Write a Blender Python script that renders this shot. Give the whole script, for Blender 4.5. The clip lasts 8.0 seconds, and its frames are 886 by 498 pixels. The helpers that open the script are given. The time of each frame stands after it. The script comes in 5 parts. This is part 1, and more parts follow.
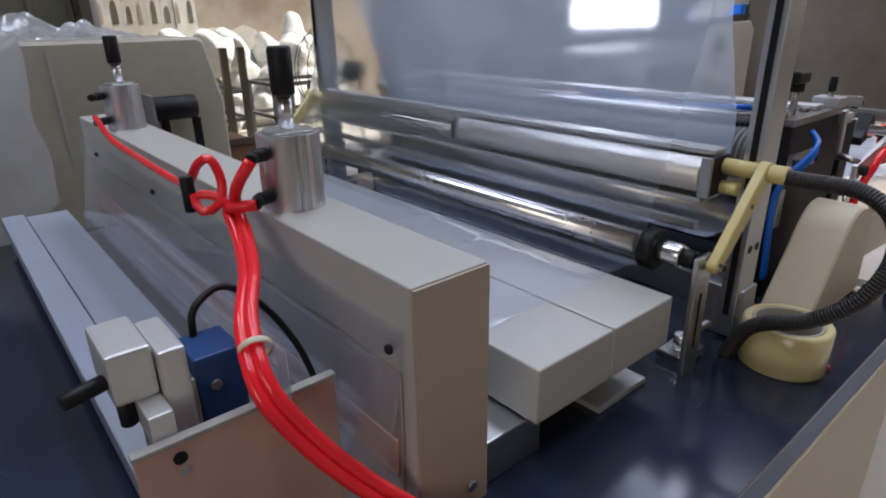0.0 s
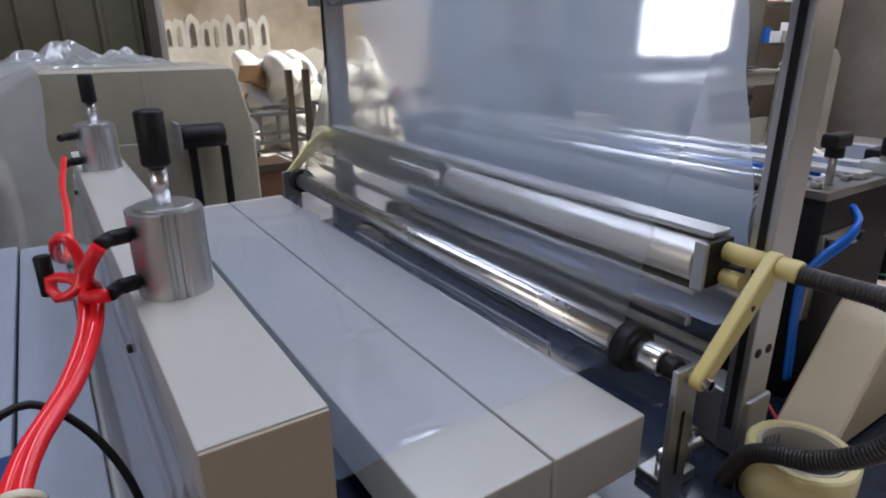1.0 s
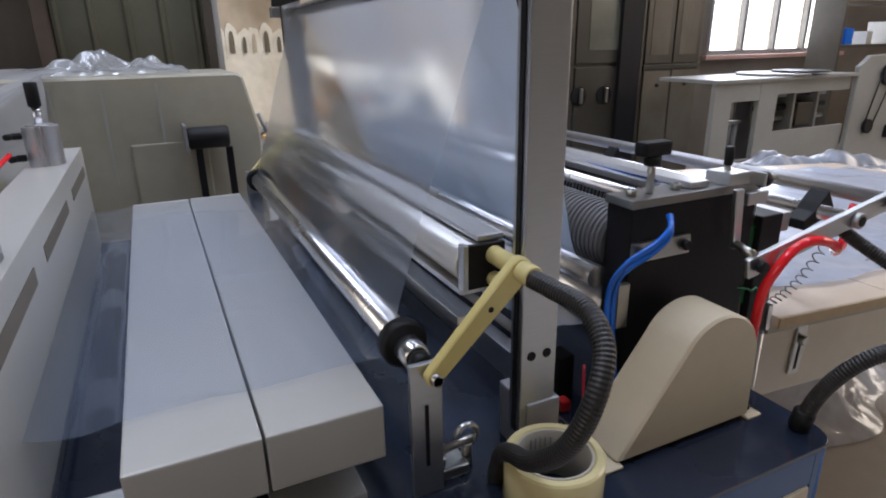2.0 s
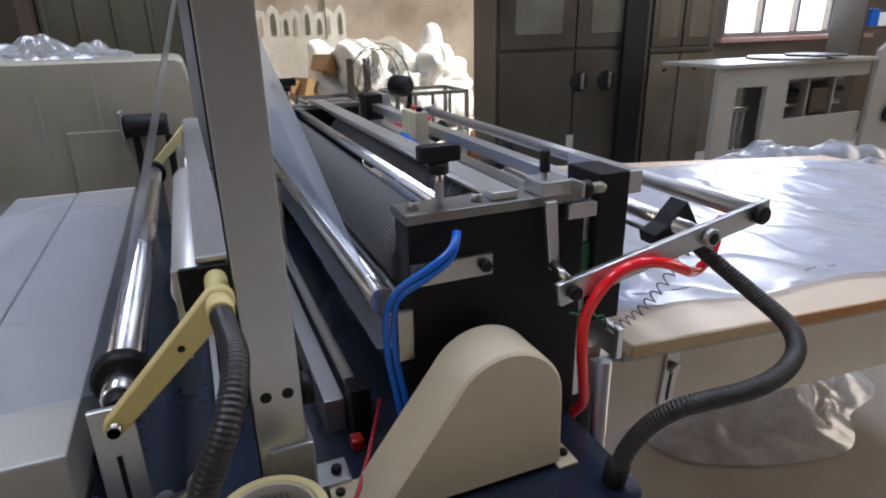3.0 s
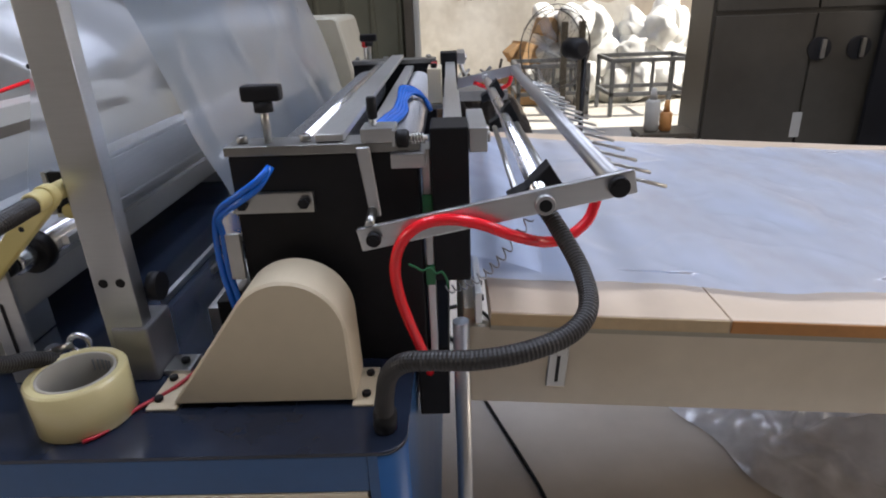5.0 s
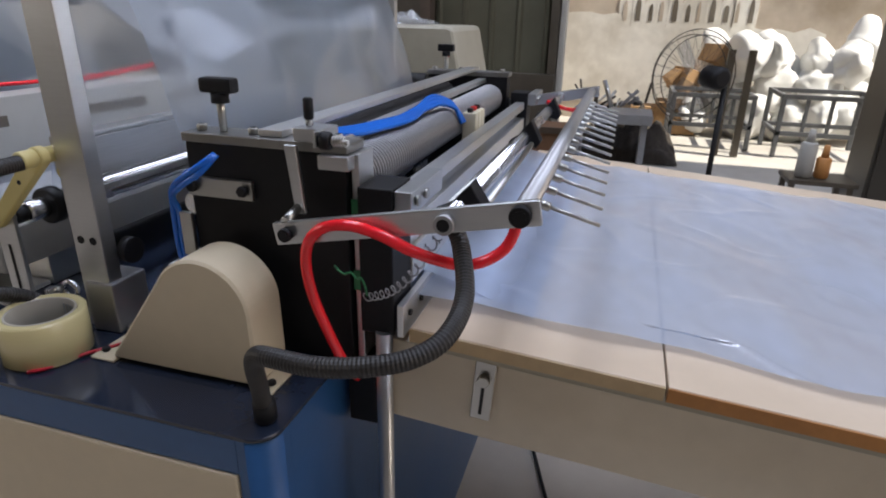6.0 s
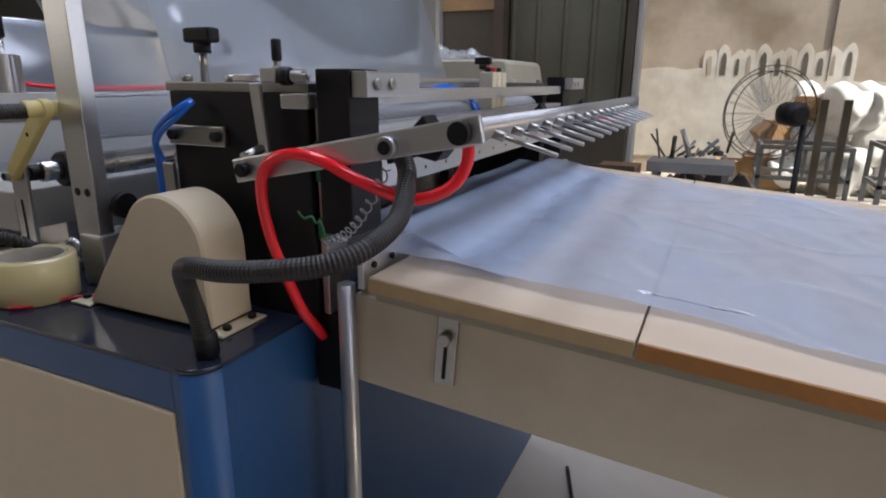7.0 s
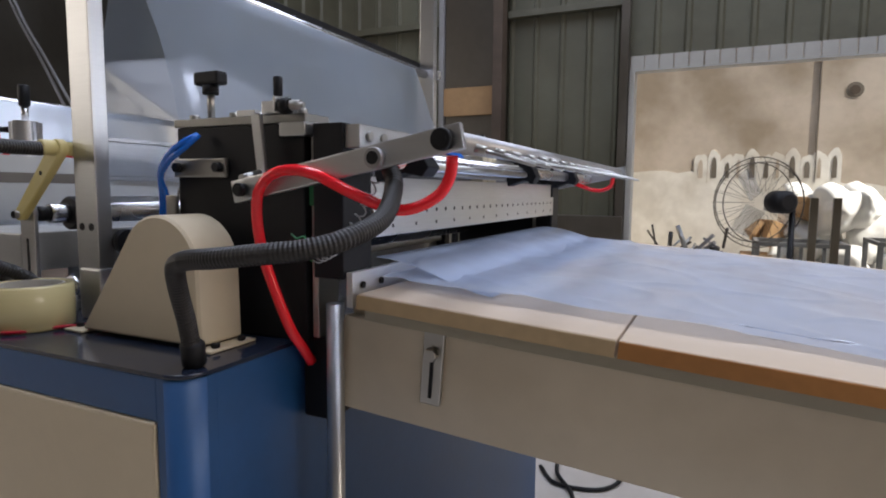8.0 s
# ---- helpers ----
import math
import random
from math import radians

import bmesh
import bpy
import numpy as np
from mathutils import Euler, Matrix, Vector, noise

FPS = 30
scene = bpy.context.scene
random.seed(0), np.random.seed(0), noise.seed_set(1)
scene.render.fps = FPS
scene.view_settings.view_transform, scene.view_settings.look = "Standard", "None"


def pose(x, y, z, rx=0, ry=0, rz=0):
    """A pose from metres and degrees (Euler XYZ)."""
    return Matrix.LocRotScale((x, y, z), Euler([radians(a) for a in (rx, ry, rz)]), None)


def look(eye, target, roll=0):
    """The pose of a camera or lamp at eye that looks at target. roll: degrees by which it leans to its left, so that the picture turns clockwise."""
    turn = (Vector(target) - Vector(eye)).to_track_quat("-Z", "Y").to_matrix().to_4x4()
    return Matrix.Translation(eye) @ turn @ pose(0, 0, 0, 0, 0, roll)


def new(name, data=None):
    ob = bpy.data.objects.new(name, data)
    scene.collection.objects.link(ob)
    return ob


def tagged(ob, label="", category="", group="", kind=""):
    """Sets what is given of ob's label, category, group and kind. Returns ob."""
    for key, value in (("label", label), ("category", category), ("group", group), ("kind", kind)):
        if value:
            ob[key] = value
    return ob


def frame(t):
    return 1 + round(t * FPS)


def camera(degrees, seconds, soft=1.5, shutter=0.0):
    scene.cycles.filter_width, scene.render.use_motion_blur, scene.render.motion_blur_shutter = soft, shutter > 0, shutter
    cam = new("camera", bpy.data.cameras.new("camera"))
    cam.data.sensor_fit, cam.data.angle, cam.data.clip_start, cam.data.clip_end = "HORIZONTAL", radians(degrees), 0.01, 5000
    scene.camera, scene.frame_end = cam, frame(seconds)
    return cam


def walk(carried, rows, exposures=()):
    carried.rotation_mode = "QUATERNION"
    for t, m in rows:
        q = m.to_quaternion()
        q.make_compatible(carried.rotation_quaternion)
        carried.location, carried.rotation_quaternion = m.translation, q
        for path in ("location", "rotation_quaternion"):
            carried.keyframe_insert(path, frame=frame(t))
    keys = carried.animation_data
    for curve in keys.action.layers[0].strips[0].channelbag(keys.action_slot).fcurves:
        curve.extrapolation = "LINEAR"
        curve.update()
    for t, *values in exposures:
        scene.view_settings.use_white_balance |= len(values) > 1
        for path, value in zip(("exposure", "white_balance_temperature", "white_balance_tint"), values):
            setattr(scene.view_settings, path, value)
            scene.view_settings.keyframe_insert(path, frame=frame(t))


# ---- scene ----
cam = camera(73.2, 8.0, soft=2.0)

PATH = [
    (0, (-0.805, -0.219, 1.2), (0.395, 1.204, 0.468), -0.9),
    (0.5, (-0.715, -0.219, 1.216), (0.421, 1.278, 0.532), -1.1),
    (1, (-0.628, -0.208, 1.226), (0.411, 1.365, 0.556), -0.4),
    (1.5, (-0.525, -0.28, 1.239), (0.348, 1.393, 0.576), -1.6),
    (2, (-0.381, -0.393, 1.229), (0.427, 1.315, 0.575), -1.0),
    (2.2, (-0.305, -0.414, 1.242), (0.413, 1.306, 0.517), -1.5),
    (3.3, (-0.034, -0.414, 1.215), (0.674, 1.325, 0.523), -0.9),
    (3.5, (0.005, -0.424, 1.209), (0.633, 1.341, 0.509), -1.4),
    (4, (0.119, -0.505, 1.221), (0.467, 1.316, 0.471), -1.3),
    (4.5, (0.209, -0.561, 1.22), (0.289, 1.288, 0.463), -2.0),
    (5, (0.321, -0.524, 1.198), (0.279, 1.318, 0.42), -2.2),
    (5.2, (0.367, -0.497, 1.204), (0.241, 1.332, 0.407), -1.6),
    (6.3, (0.622, -0.465, 1.173), (-0.055, 1.281, 0.473), 1.3),
    (6.5, (0.653, -0.449, 1.147), (-0.108, 1.271, 0.468), 0.7),
    (7, (0.687, -0.436, 1.064), (-0.118, 1.313, 0.521), 0.5),
    (7.3, (0.712, -0.455, 1.012), (-0.120, 1.336, 0.715), 0.6),
    (7.5, (0.715, -0.459, 1.003), (-0.119, 1.337, 0.719), 0.6),
    (8, (0.72, -0.463, 0.974), (-0.124, 1.34, 0.779), 0.5),
]
walk(cam, [(t, look(eye, target, roll)) for t, eye, target, roll in PATH], [(0, 0.65), (2.2, 0.76), (3.5, 0.82), (4.5, 0.90), (5.2, 0.96), (6.5, 0.61), (8, 0.76)])

# ---- world, sun, large lights ----
world = bpy.data.worlds.new("sky")
scene.world = world
world.use_nodes = True
wn = world.node_tree.nodes
sky = wn.new("ShaderNodeTexSky")
sky.sky_type = "NISHITA"
sky.sun_disc = False
sky.sun_elevation = radians(50)
sky.sun_rotation = radians(102)
world.node_tree.links.new(sky.outputs["Color"], wn["Background"].inputs["Color"])
wn["Background"].inputs["Strength"].default_value = 0.15

sun = new("sun", bpy.data.lights.new("sun", "SUN"))
sun.data.energy = 5.0
sun.data.angle = radians(0.5)
sun.data.color = (1.0, 0.95, 0.86)
sun.matrix_world = look((6, -1.3, 7.0), (0, 0, 0))


def area_light(name, eye, target, width, height, power, colour):
    ob = new(name, bpy.data.lights.new(name, "AREA"))
    ob.data.shape, ob.data.size, ob.data.size_y = "RECTANGLE", width, height
    ob.data.energy, ob.data.color = power, colour
    ob.matrix_world = look(eye, target)
    return ob


COOL = (0.745, 0.81, 1.0)
WARM = (1.0, 0.85, 0.72)
for n in range(3):  # three soft overhead lamps added under the solid roof
    area_light("roof_fill", (-1.2 + 2.6 * n, 1.2, 4.93), (-1.2 + 2.6 * n, 1.2, 0), 0.9, 5.0, 72, COOL)
area_light("window_daylight", (5.6, 4.0, 1.85), (5.6, 0, 1.6), 1.9, 1.5, 34, COOL)
# Two added fill lamps inside the closed side walls, no windows there.
area_light("side_fill", (7.9, -0.5, 2.4), (0, -0.5, 0.6), 4.5, 1.9, 88, WARM)
area_light("left_fill", (-4.9, -1.3, 2.4), (0, 0.5, 0.8), 4.0, 1.9, 48, (1.0, 0.90, 0.80))


# ---- materials ----
def material(name, colour, rough=0.5, metal=0.0, scale=40.0, vary=0.12, bump=0.05, stain=0.15, stain_scale=3.0, coat=0.0, stretch=(1, 1, 1), specular=0.5, hue=None):
    m = bpy.data.materials.new(name)
    m.use_nodes = True
    nodes, links = m.node_tree.nodes, m.node_tree.links
    p = nodes["Principled BSDF"]
    tc = nodes.new("ShaderNodeTexCoord")
    mp = nodes.new("ShaderNodeMapping")
    mp.inputs["Scale"].default_value = stretch
    links.new(tc.outputs["Object"], mp.inputs["Vector"])
    fine = nodes.new("ShaderNodeTexNoise")
    fine.inputs["Scale"].default_value, fine.inputs["Detail"].default_value = scale, 5
    links.new(mp.outputs["Vector"], fine.inputs["Vector"])
    big = nodes.new("ShaderNodeTexNoise")
    big.inputs["Scale"].default_value, big.inputs["Detail"].default_value = stain_scale, 6
    links.new(tc.outputs["Object"], big.inputs["Vector"])
    a = [c * (1 - vary) for c in colour]
    b = [min(1, c * (1 + vary)) for c in colour]
    mix = nodes.new("ShaderNodeMix")
    mix.data_type = "RGBA"
    mix.inputs[6].default_value, mix.inputs[7].default_value = (*a, 1), (*b, 1)
    links.new(fine.outputs["Fac"], mix.inputs[0])
    ramp = nodes.new("ShaderNodeValToRGB")
    ramp.color_ramp.elements[0].position, ramp.color_ramp.elements[1].position = 0.36, 0.64
    links.new(big.outputs["Fac"], ramp.inputs["Fac"])
    dirt = nodes.new("ShaderNodeMix")
    dirt.data_type, dirt.blend_type = "RGBA", "MULTIPLY"
    low = hue or (1 - stain, 1 - stain * 1.1, 1 - stain * 1.25)
    scol = nodes.new("ShaderNodeMix")
    scol.data_type = "RGBA"
    scol.inputs[6].default_value, scol.inputs[7].default_value = (*low, 1), (1, 1, 1, 1)
    links.new(ramp.outputs["Color"], scol.inputs[0])
    dirt.inputs[0].default_value = 1.0
    links.new(mix.outputs[2], dirt.inputs[6])
    links.new(scol.outputs[2], dirt.inputs[7])
    links.new(dirt.outputs[2], p.inputs["Base Color"])
    rr = nodes.new("ShaderNodeMapRange")
    rr.inputs["To Min"].default_value, rr.inputs["To Max"].default_value = max(0.02, rough * 0.75), min(1, rough * 1.3)
    links.new(big.outputs["Fac"], rr.inputs["Value"])
    links.new(rr.outputs["Result"], p.inputs["Roughness"])
    p.inputs["Metallic"].default_value = metal
    p.inputs["Specular IOR Level"].default_value = specular
    p.inputs["Coat Weight"].default_value = coat
    if bump:
        bp = nodes.new("ShaderNodeBump")
        bp.inputs["Strength"].default_value, bp.inputs["Distance"].default_value = bump, 0.002
        links.new(fine.outputs["Fac"], bp.inputs["Height"])
        links.new(bp.outputs["Normal"], p.inputs["Normal"])
    return m


def film_material(name, haze, gloss, rough, tint, ripple, scale, amount=0.3, blur=0.0, rim=0.8, through_share=0.5):
    """Thin clear plastic: mostly see-through, a little milky, with a wavy gloss."""
    m = bpy.data.materials.new(name)
    m.use_nodes = True
    nodes, links = m.node_tree.nodes, m.node_tree.links
    for n in list(nodes):
        nodes.remove(n)
    out = nodes.new("ShaderNodeOutputMaterial")
    clear = nodes.new("ShaderNodeBsdfTransparent")
    clear.inputs["Color"].default_value = (0.97, 0.98, 1.0, 1)
    milk = nodes.new("ShaderNodeBsdfDiffuse")
    milk.inputs["Color"].default_value = (*tint, 1)
    trans = nodes.new("ShaderNodeBsdfTranslucent")
    trans.inputs["Color"].default_value = (*tint, 1)
    both = nodes.new("ShaderNodeMixShader")
    both.inputs[0].default_value = through_share
    links.new(milk.outputs[0], both.inputs[1])
    links.new(trans.outputs[0], both.inputs[2])
    shine = nodes.new("ShaderNodeBsdfGlossy")
    shine.inputs["Roughness"].default_value = rough
    shine.inputs["Color"].default_value = (0.95, 0.97, 1.0, 1)
    tc = nodes.new("ShaderNodeTexCoord")
    mp = nodes.new("ShaderNodeMapping")
    mp.inputs["Scale"].default_value = ripple
    links.new(tc.outputs["Object"], mp.inputs["Vector"])
    noi = nodes.new("ShaderNodeTexNoise")
    noi.inputs["Scale"].default_value, noi.inputs["Detail"].default_value = scale, 3
    links.new(mp.outputs["Vector"], noi.inputs["Vector"])
    bp = nodes.new("ShaderNodeBump")
    bp.inputs["Strength"].default_value, bp.inputs["Distance"].default_value = amount, 0.02
    links.new(noi.outputs["Fac"], bp.inputs["Height"])
    links.new(bp.outputs["Normal"], shine.inputs["Normal"])
    hz = nodes.new("ShaderNodeMapRange")
    hz.inputs["From Min"].default_value, hz.inputs["From Max"].default_value = 0.3, 0.7
    hz.inputs["To Min"].default_value, hz.inputs["To Max"].default_value = haze * 0.7, haze * 1.3
    links.new(noi.outputs["Fac"], hz.inputs["Value"])
    soft = nodes.new("ShaderNodeBsdfRefraction")
    soft.inputs["IOR"].default_value, soft.inputs["Roughness"].default_value = 1.012, blur
    soft.inputs["Color"].default_value = (0.97, 0.98, 1.0, 1)
    m0 = nodes.new("ShaderNodeMixShader")
    m0.inputs[0].default_value = 0.85 if blur else 0.0
    links.new(clear.outputs[0], m0.inputs[1])
    links.new(soft.outputs[0], m0.inputs[2])
    m1 = nodes.new("ShaderNodeMixShader")
    links.new(hz.outputs["Result"], m1.inputs[0])
    links.new(m0.outputs[0], m1.inputs[1])
    links.new(both.outputs[0], m1.inputs[2])
    fr = nodes.new("ShaderNodeLayerWeight")
    fr.inputs["Blend"].default_value = 0.5
    pw = nodes.new("ShaderNodeMath")
    pw.operation = "POWER"
    pw.inputs[1].default_value = 3.0
    links.new(fr.outputs["Facing"], pw.inputs[0])
    ad = nodes.new("ShaderNodeMath")
    ad.operation = "MULTIPLY_ADD"
    ad.use_clamp = True
    ad.inputs[1].default_value, ad.inputs[2].default_value = rim, gloss
    links.new(pw.outputs[0], ad.inputs[0])
    m2 = nodes.new("ShaderNodeMixShader")
    links.new(ad.outputs[0], m2.inputs[0])
    links.new(m1.outputs[0], m2.inputs[1])
    links.new(shine.outputs[0], m2.inputs[2])
    links.new(m2.outputs[0], out.inputs["Surface"])
    return m


def glow_material(name, colour, strength):
    m = bpy.data.materials.new(name)
    m.use_nodes = True
    p = m.node_tree.nodes["Principled BSDF"]
    p.inputs["Base Color"].default_value = (*colour, 1)
    p.inputs["Emission Color"].default_value = (*colour, 1)
    p.inputs["Emission Strength"].default_value = strength
    return m


BEIGE = material("beige_paint", (0.60, 0.51, 0.36), 0.45, scale=60, vary=0.04, bump=0.04, stain=0.10)
APRON = material("cream_sheet_steel", (0.65, 0.575, 0.45), 0.42, scale=45, vary=0.05, bump=0.04, stain=0.16, stain_scale=4.0)
EDGE = material("tan_board_edge", (0.50, 0.37, 0.21), 0.55, scale=90, vary=0.12, bump=0.08, stain=0.15)
TANSHADE = material("shaded_tan_enamel", (0.40, 0.335, 0.26), 0.40, scale=50, vary=0.04, bump=0.03, stain=0.12)
BOARD = material("cream_laminate", (0.64, 0.515, 0.385), 0.42, scale=50, vary=0.04, bump=0.03, stain=0.08)
WHITEBOX = material("pale_enamel", (0.48, 0.47, 0.435), 0.30, scale=50, vary=0.03, bump=0.03, stain=0.08)
BLUE = material("blue_enamel", (0.018, 0.078, 0.21), 0.35, scale=70, vary=0.08, bump=0.06, stain=0.2)
DECK = material("worn_navy_enamel", (0.019, 0.027, 0.049), 0.13, scale=60, vary=0.15, bump=0.015, stain=0.3, stain_scale=5)
BLACK = material("black_oxide_steel", (0.010, 0.010, 0.012), 0.5, scale=80, vary=0.25, bump=0.08, stain=0.3, specular=0.25)
RUBBER = material("black_rubber", (0.007, 0.007, 0.008), 0.5, scale=90, vary=0.2, bump=0.1, stain=0.2, specular=0.3)
HOSE = material("dusty_black_conduit", (0.016, 0.014, 0.013), 0.45, scale=60, vary=0.3, bump=0.1, stain=0.3)
ALU = material("brushed_aluminium", (0.60, 0.61, 0.62), 0.36, 1.0, scale=30, vary=0.06, bump=0.02, stain=0.12, stretch=(1, 1, 14))
ALUY = material("drawn_aluminium", (0.72, 0.72, 0.72), 0.36, 1.0, scale=30, vary=0.10, bump=0.05, stain=0.12, stretch=(14, 0.6, 14))
PALEALU = material("pale_anodised_aluminium", (0.74, 0.74, 0.73), 0.42, 0.6, scale=30, vary=0.06, bump=0.04, stain=0.12, stretch=(14, 0.6, 14))
CHROME = material("polished_chrome", (0.88, 0.88, 0.90), 0.26, 1.0, scale=20, vary=0.05, bump=0.02, stain=0.08, stretch=(8, 0.5, 8))
STEEL = material("zinc_steel", (0.50, 0.50, 0.48), 0.30, 1.0, scale=50, vary=0.12, bump=0.05, stain=0.2)
GREYROD = material("grey_anodised_bar", (0.42, 0.42, 0.43), 0.38, 0.8, scale=40, vary=0.08, bump=0.05, stain=0.12)
RED = material("red_polyurethane", (0.92, 0.022, 0.034), 0.16, scale=30, vary=0.05, bump=0.0, stain=0.06)
SENSORBLUE = material("dark_blue_plastic", (0.010, 0.055, 0.20), 0.4, scale=30, vary=0.08, bump=0.03, stain=0.15)
RUST = material("rusty_brown_steel", (0.085, 0.060, 0.042), 0.7, scale=20, vary=0.2, bump=0.1, stain=0.35, stain_scale=4.0)
GREIGE = material("dusty_grey_beige_paint", (0.41, 0.385, 0.305), 0.5, scale=30, vary=0.06, bump=0.04, stain=0.2, stain_scale=2.5)
BLUETUBE = material("blue_polyurethane", (0.012, 0.14, 0.62), 0.22, scale=30, vary=0.06, bump=0.0, stain=0.1)
REDWIRE = material("red_wire", (0.45, 0.015, 0.03), 0.35, scale=30, vary=0.1, bump=0.0, stain=0.1)
NYLON = material("yellowed_nylon", (0.72, 0.64, 0.33), 0.45, scale=25, vary=0.08, bump=0.08, stain=0.12, hue=(0.86, 0.80, 0.58))
CREAM = material("cream_plastic", (0.70, 0.63, 0.46), 0.45, scale=30, vary=0.05, bump=0.05, stain=0.1)
TAPE = material("clear_tape_roll", (0.62, 0.535, 0.28), 0.25, scale=4, vary=0.05, bump=0.02, stain=0.08, stretch=(1, 1, 40), coat=0.5)
CARD = material("grey_card", (0.40, 0.37, 0.31), 0.75, scale=60, vary=0.08, bump=0.08, stain=0.15)
GREEN = material("green_ptfe_tape", (0.03, 0.20, 0.08), 0.4, scale=40, vary=0.15, bump=0.06, stain=0.2)
KNURL = material("ribbed_rubber_roll", (0.13, 0.13, 0.135), 0.5, scale=60, vary=0.2, bump=0.1, stain=0.2)
ORANGE = material("brown_particle_edge", (0.45, 0.20, 0.055), 0.6, scale=90, vary=0.18, bump=0.1, stain=0.2)
BROWN = material("pinkish_side_plate", (0.60, 0.38, 0.31), 0.42, scale=50, vary=0.05, bump=0.03, stain=0.1)
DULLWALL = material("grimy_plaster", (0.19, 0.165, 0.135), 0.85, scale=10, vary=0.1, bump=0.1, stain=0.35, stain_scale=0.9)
RAILGREY = material("blue_grey_rail", (0.36, 0.40, 0.48), 0.32, 0.1, scale=30, vary=0.08, bump=0.05, stain=0.2, stretch=(10, 0.6, 10))
SMOKE = material("smoky_guard", (0.54, 0.48, 0.47), 0.17, 0.6, scale=20, vary=0.06, bump=0.03, stain=0.25, stretch=(1, 0.5, 1))
CONCRETE = material("concrete", (0.56, 0.515, 0.465), 0.55, scale=9, vary=0.12, bump=0.1, stain=0.25, stain_scale=1.2)
YARD = material("sunlit_cement", (0.50, 0.47, 0.42), 0.8, scale=7, vary=0.1, bump=0.1, stain=0.2, stain_scale=0.8)
SHEET = material("dull_green_steel_sheet", (0.100, 0.096, 0.064), 0.5, scale=14, vary=0.12, bump=0.05, stain=0.3, stain_scale=1.5)
PLASTER = material("beige_plaster", (0.53, 0.455, 0.375), 0.85, scale=12, vary=0.10, bump=0.1, stain=0.42, stain_scale=1.3)
LIME = material("smeared_whitewash", (0.78, 0.75, 0.69), 0.85, scale=8, vary=0.10, bump=0.1, stain=0.25, stain_scale=2.0)
DARKSTEEL = material("dark_grey_steel", (0.080, 0.068, 0.052), 0.38, 0.2, scale=18, vary=0.15, bump=0.05, stain=0.3, stain_scale=2.0)
CABINET = material("dark_olive_enamel", (0.050, 0.044, 0.034), 0.38, 0.1, scale=18, vary=0.15, bump=0.05, stain=0.3, stain_scale=2.0)
FRAMEGREY = material("grey_frame_paint", (0.25, 0.25, 0.26), 0.45, scale=40, vary=0.1, bump=0.05, stain=0.2)
WHITE = material("white_machine_paint", (0.37, 0.36, 0.33), 0.4, scale=40, vary=0.05, bump=0.04, stain=0.12)
OFFWHITE = material("old_white_paint", (0.29, 0.285, 0.26), 0.4, scale=40, vary=0.06, bump=0.04, stain=0.15)
TANWOOD = material("dull_tan_veneer", (0.125, 0.105, 0.075), 0.5, scale=16, vary=0.2, bump=0.05, stain=0.35, stain_scale=2.5, stretch=(4, 4, 0.4))
GLAZE = material("dusty_greenish_glazing", (0.135, 0.135, 0.105), 0.25, scale=10, vary=0.12, bump=0.02, stain=0.3, stain_scale=2.0)
WORN = material("worn_grey_steel", (0.36, 0.36, 0.355), 0.42, 1.0, scale=40, vary=0.12, bump=0.04, stain=0.25, stain_scale=6.0)
RACKGREY = material("dark_grey_rack_paint", (0.105, 0.108, 0.115), 0.5, scale=40, vary=0.12, bump=0.05, stain=0.25)
CRATE = material("dark_brown_board", (0.15, 0.075, 0.036), 0.75, scale=26, vary=0.15, bump=0.08, stain=0.25, stain_scale=5.0)
SWARF = material("rusty_dark_scrap", (0.060, 0.050, 0.042), 0.9, scale=60, vary=0.45, bump=0.3, stain=0.4, stain_scale=8.0, specular=0.2)
CARDBOARD = material("cardboard", (0.38, 0.23, 0.11), 0.8, scale=30, vary=0.12, bump=0.08, stain=0.2)
BAG = material("white_woven_sack", (0.78, 0.77, 0.74), 0.6, scale=60, vary=0.05, bump=0.15, stain=0.12)
REDCAP = material("red_plastic", (0.55, 0.02, 0.02), 0.35, scale=40, vary=0.05, bump=0.02, stain=0.1)
FILM = film_material("clear_film", 0.07, 0.05, 0.22, (0.64, 0.75, 0.88), (1, 0.35, 1), 3, 0.08, 0.5, 0.22, 0.85)
FALL = film_material("folded_film", 0.39, 0.11, 0.15, (0.66, 0.79, 0.97), (1, 1.8, 0.35), 3.0, 0.36, 0.5, 0.25, 0.75)
FLAT = film_material("film_on_table", 0.64, 0.10, 0.21, (0.66, 0.76, 0.95), (1.0, 0.55, 1), 6, 0.34, 0.0, 0.20)
OVER = film_material("film_on_boxes", 0.11, 0.06, 0.10, (0.50, 0.66, 0.98), (1.0, 0.55, 1), 5, 0.18, 0.0, 0.55)
PILE = film_material("loose_film", 0.42, 0.03, 0.38, (0.52, 0.56, 0.66), (1, 1, 1), 9, 0.4)
WRAP = film_material("crumpled_film", 0.34, 0.08, 0.16, (0.72, 0.73, 0.76), (1, 1, 1), 6, 0.3, 0.0, 0.5)
TENT = film_material("hazy_film_tent", 0.62, 0.06, 0.22, (0.66, 0.67, 0.69), (1, 1, 1), 4, 0.15, 0.0, 0.4)
ACRYLIC = film_material("clear_acrylic", 0.10, 0.05, 0.06, (0.70, 0.68, 0.68), (1, 1, 1), 3, 0.03, 0.0, 0.5)
BLADE = film_material("smoky_clear_blade", 0.18, 0.03, 0.30, (0.25, 0.22, 0.18), (1, 1, 1), 6, 0.1, 0.0, 0.2)
HEAP = film_material("bluish_crumpled_film", 0.82, 0.07, 0.18, (0.90, 0.91, 0.95), (1, 1, 1), 9, 0.3, 0.0, 0.4)
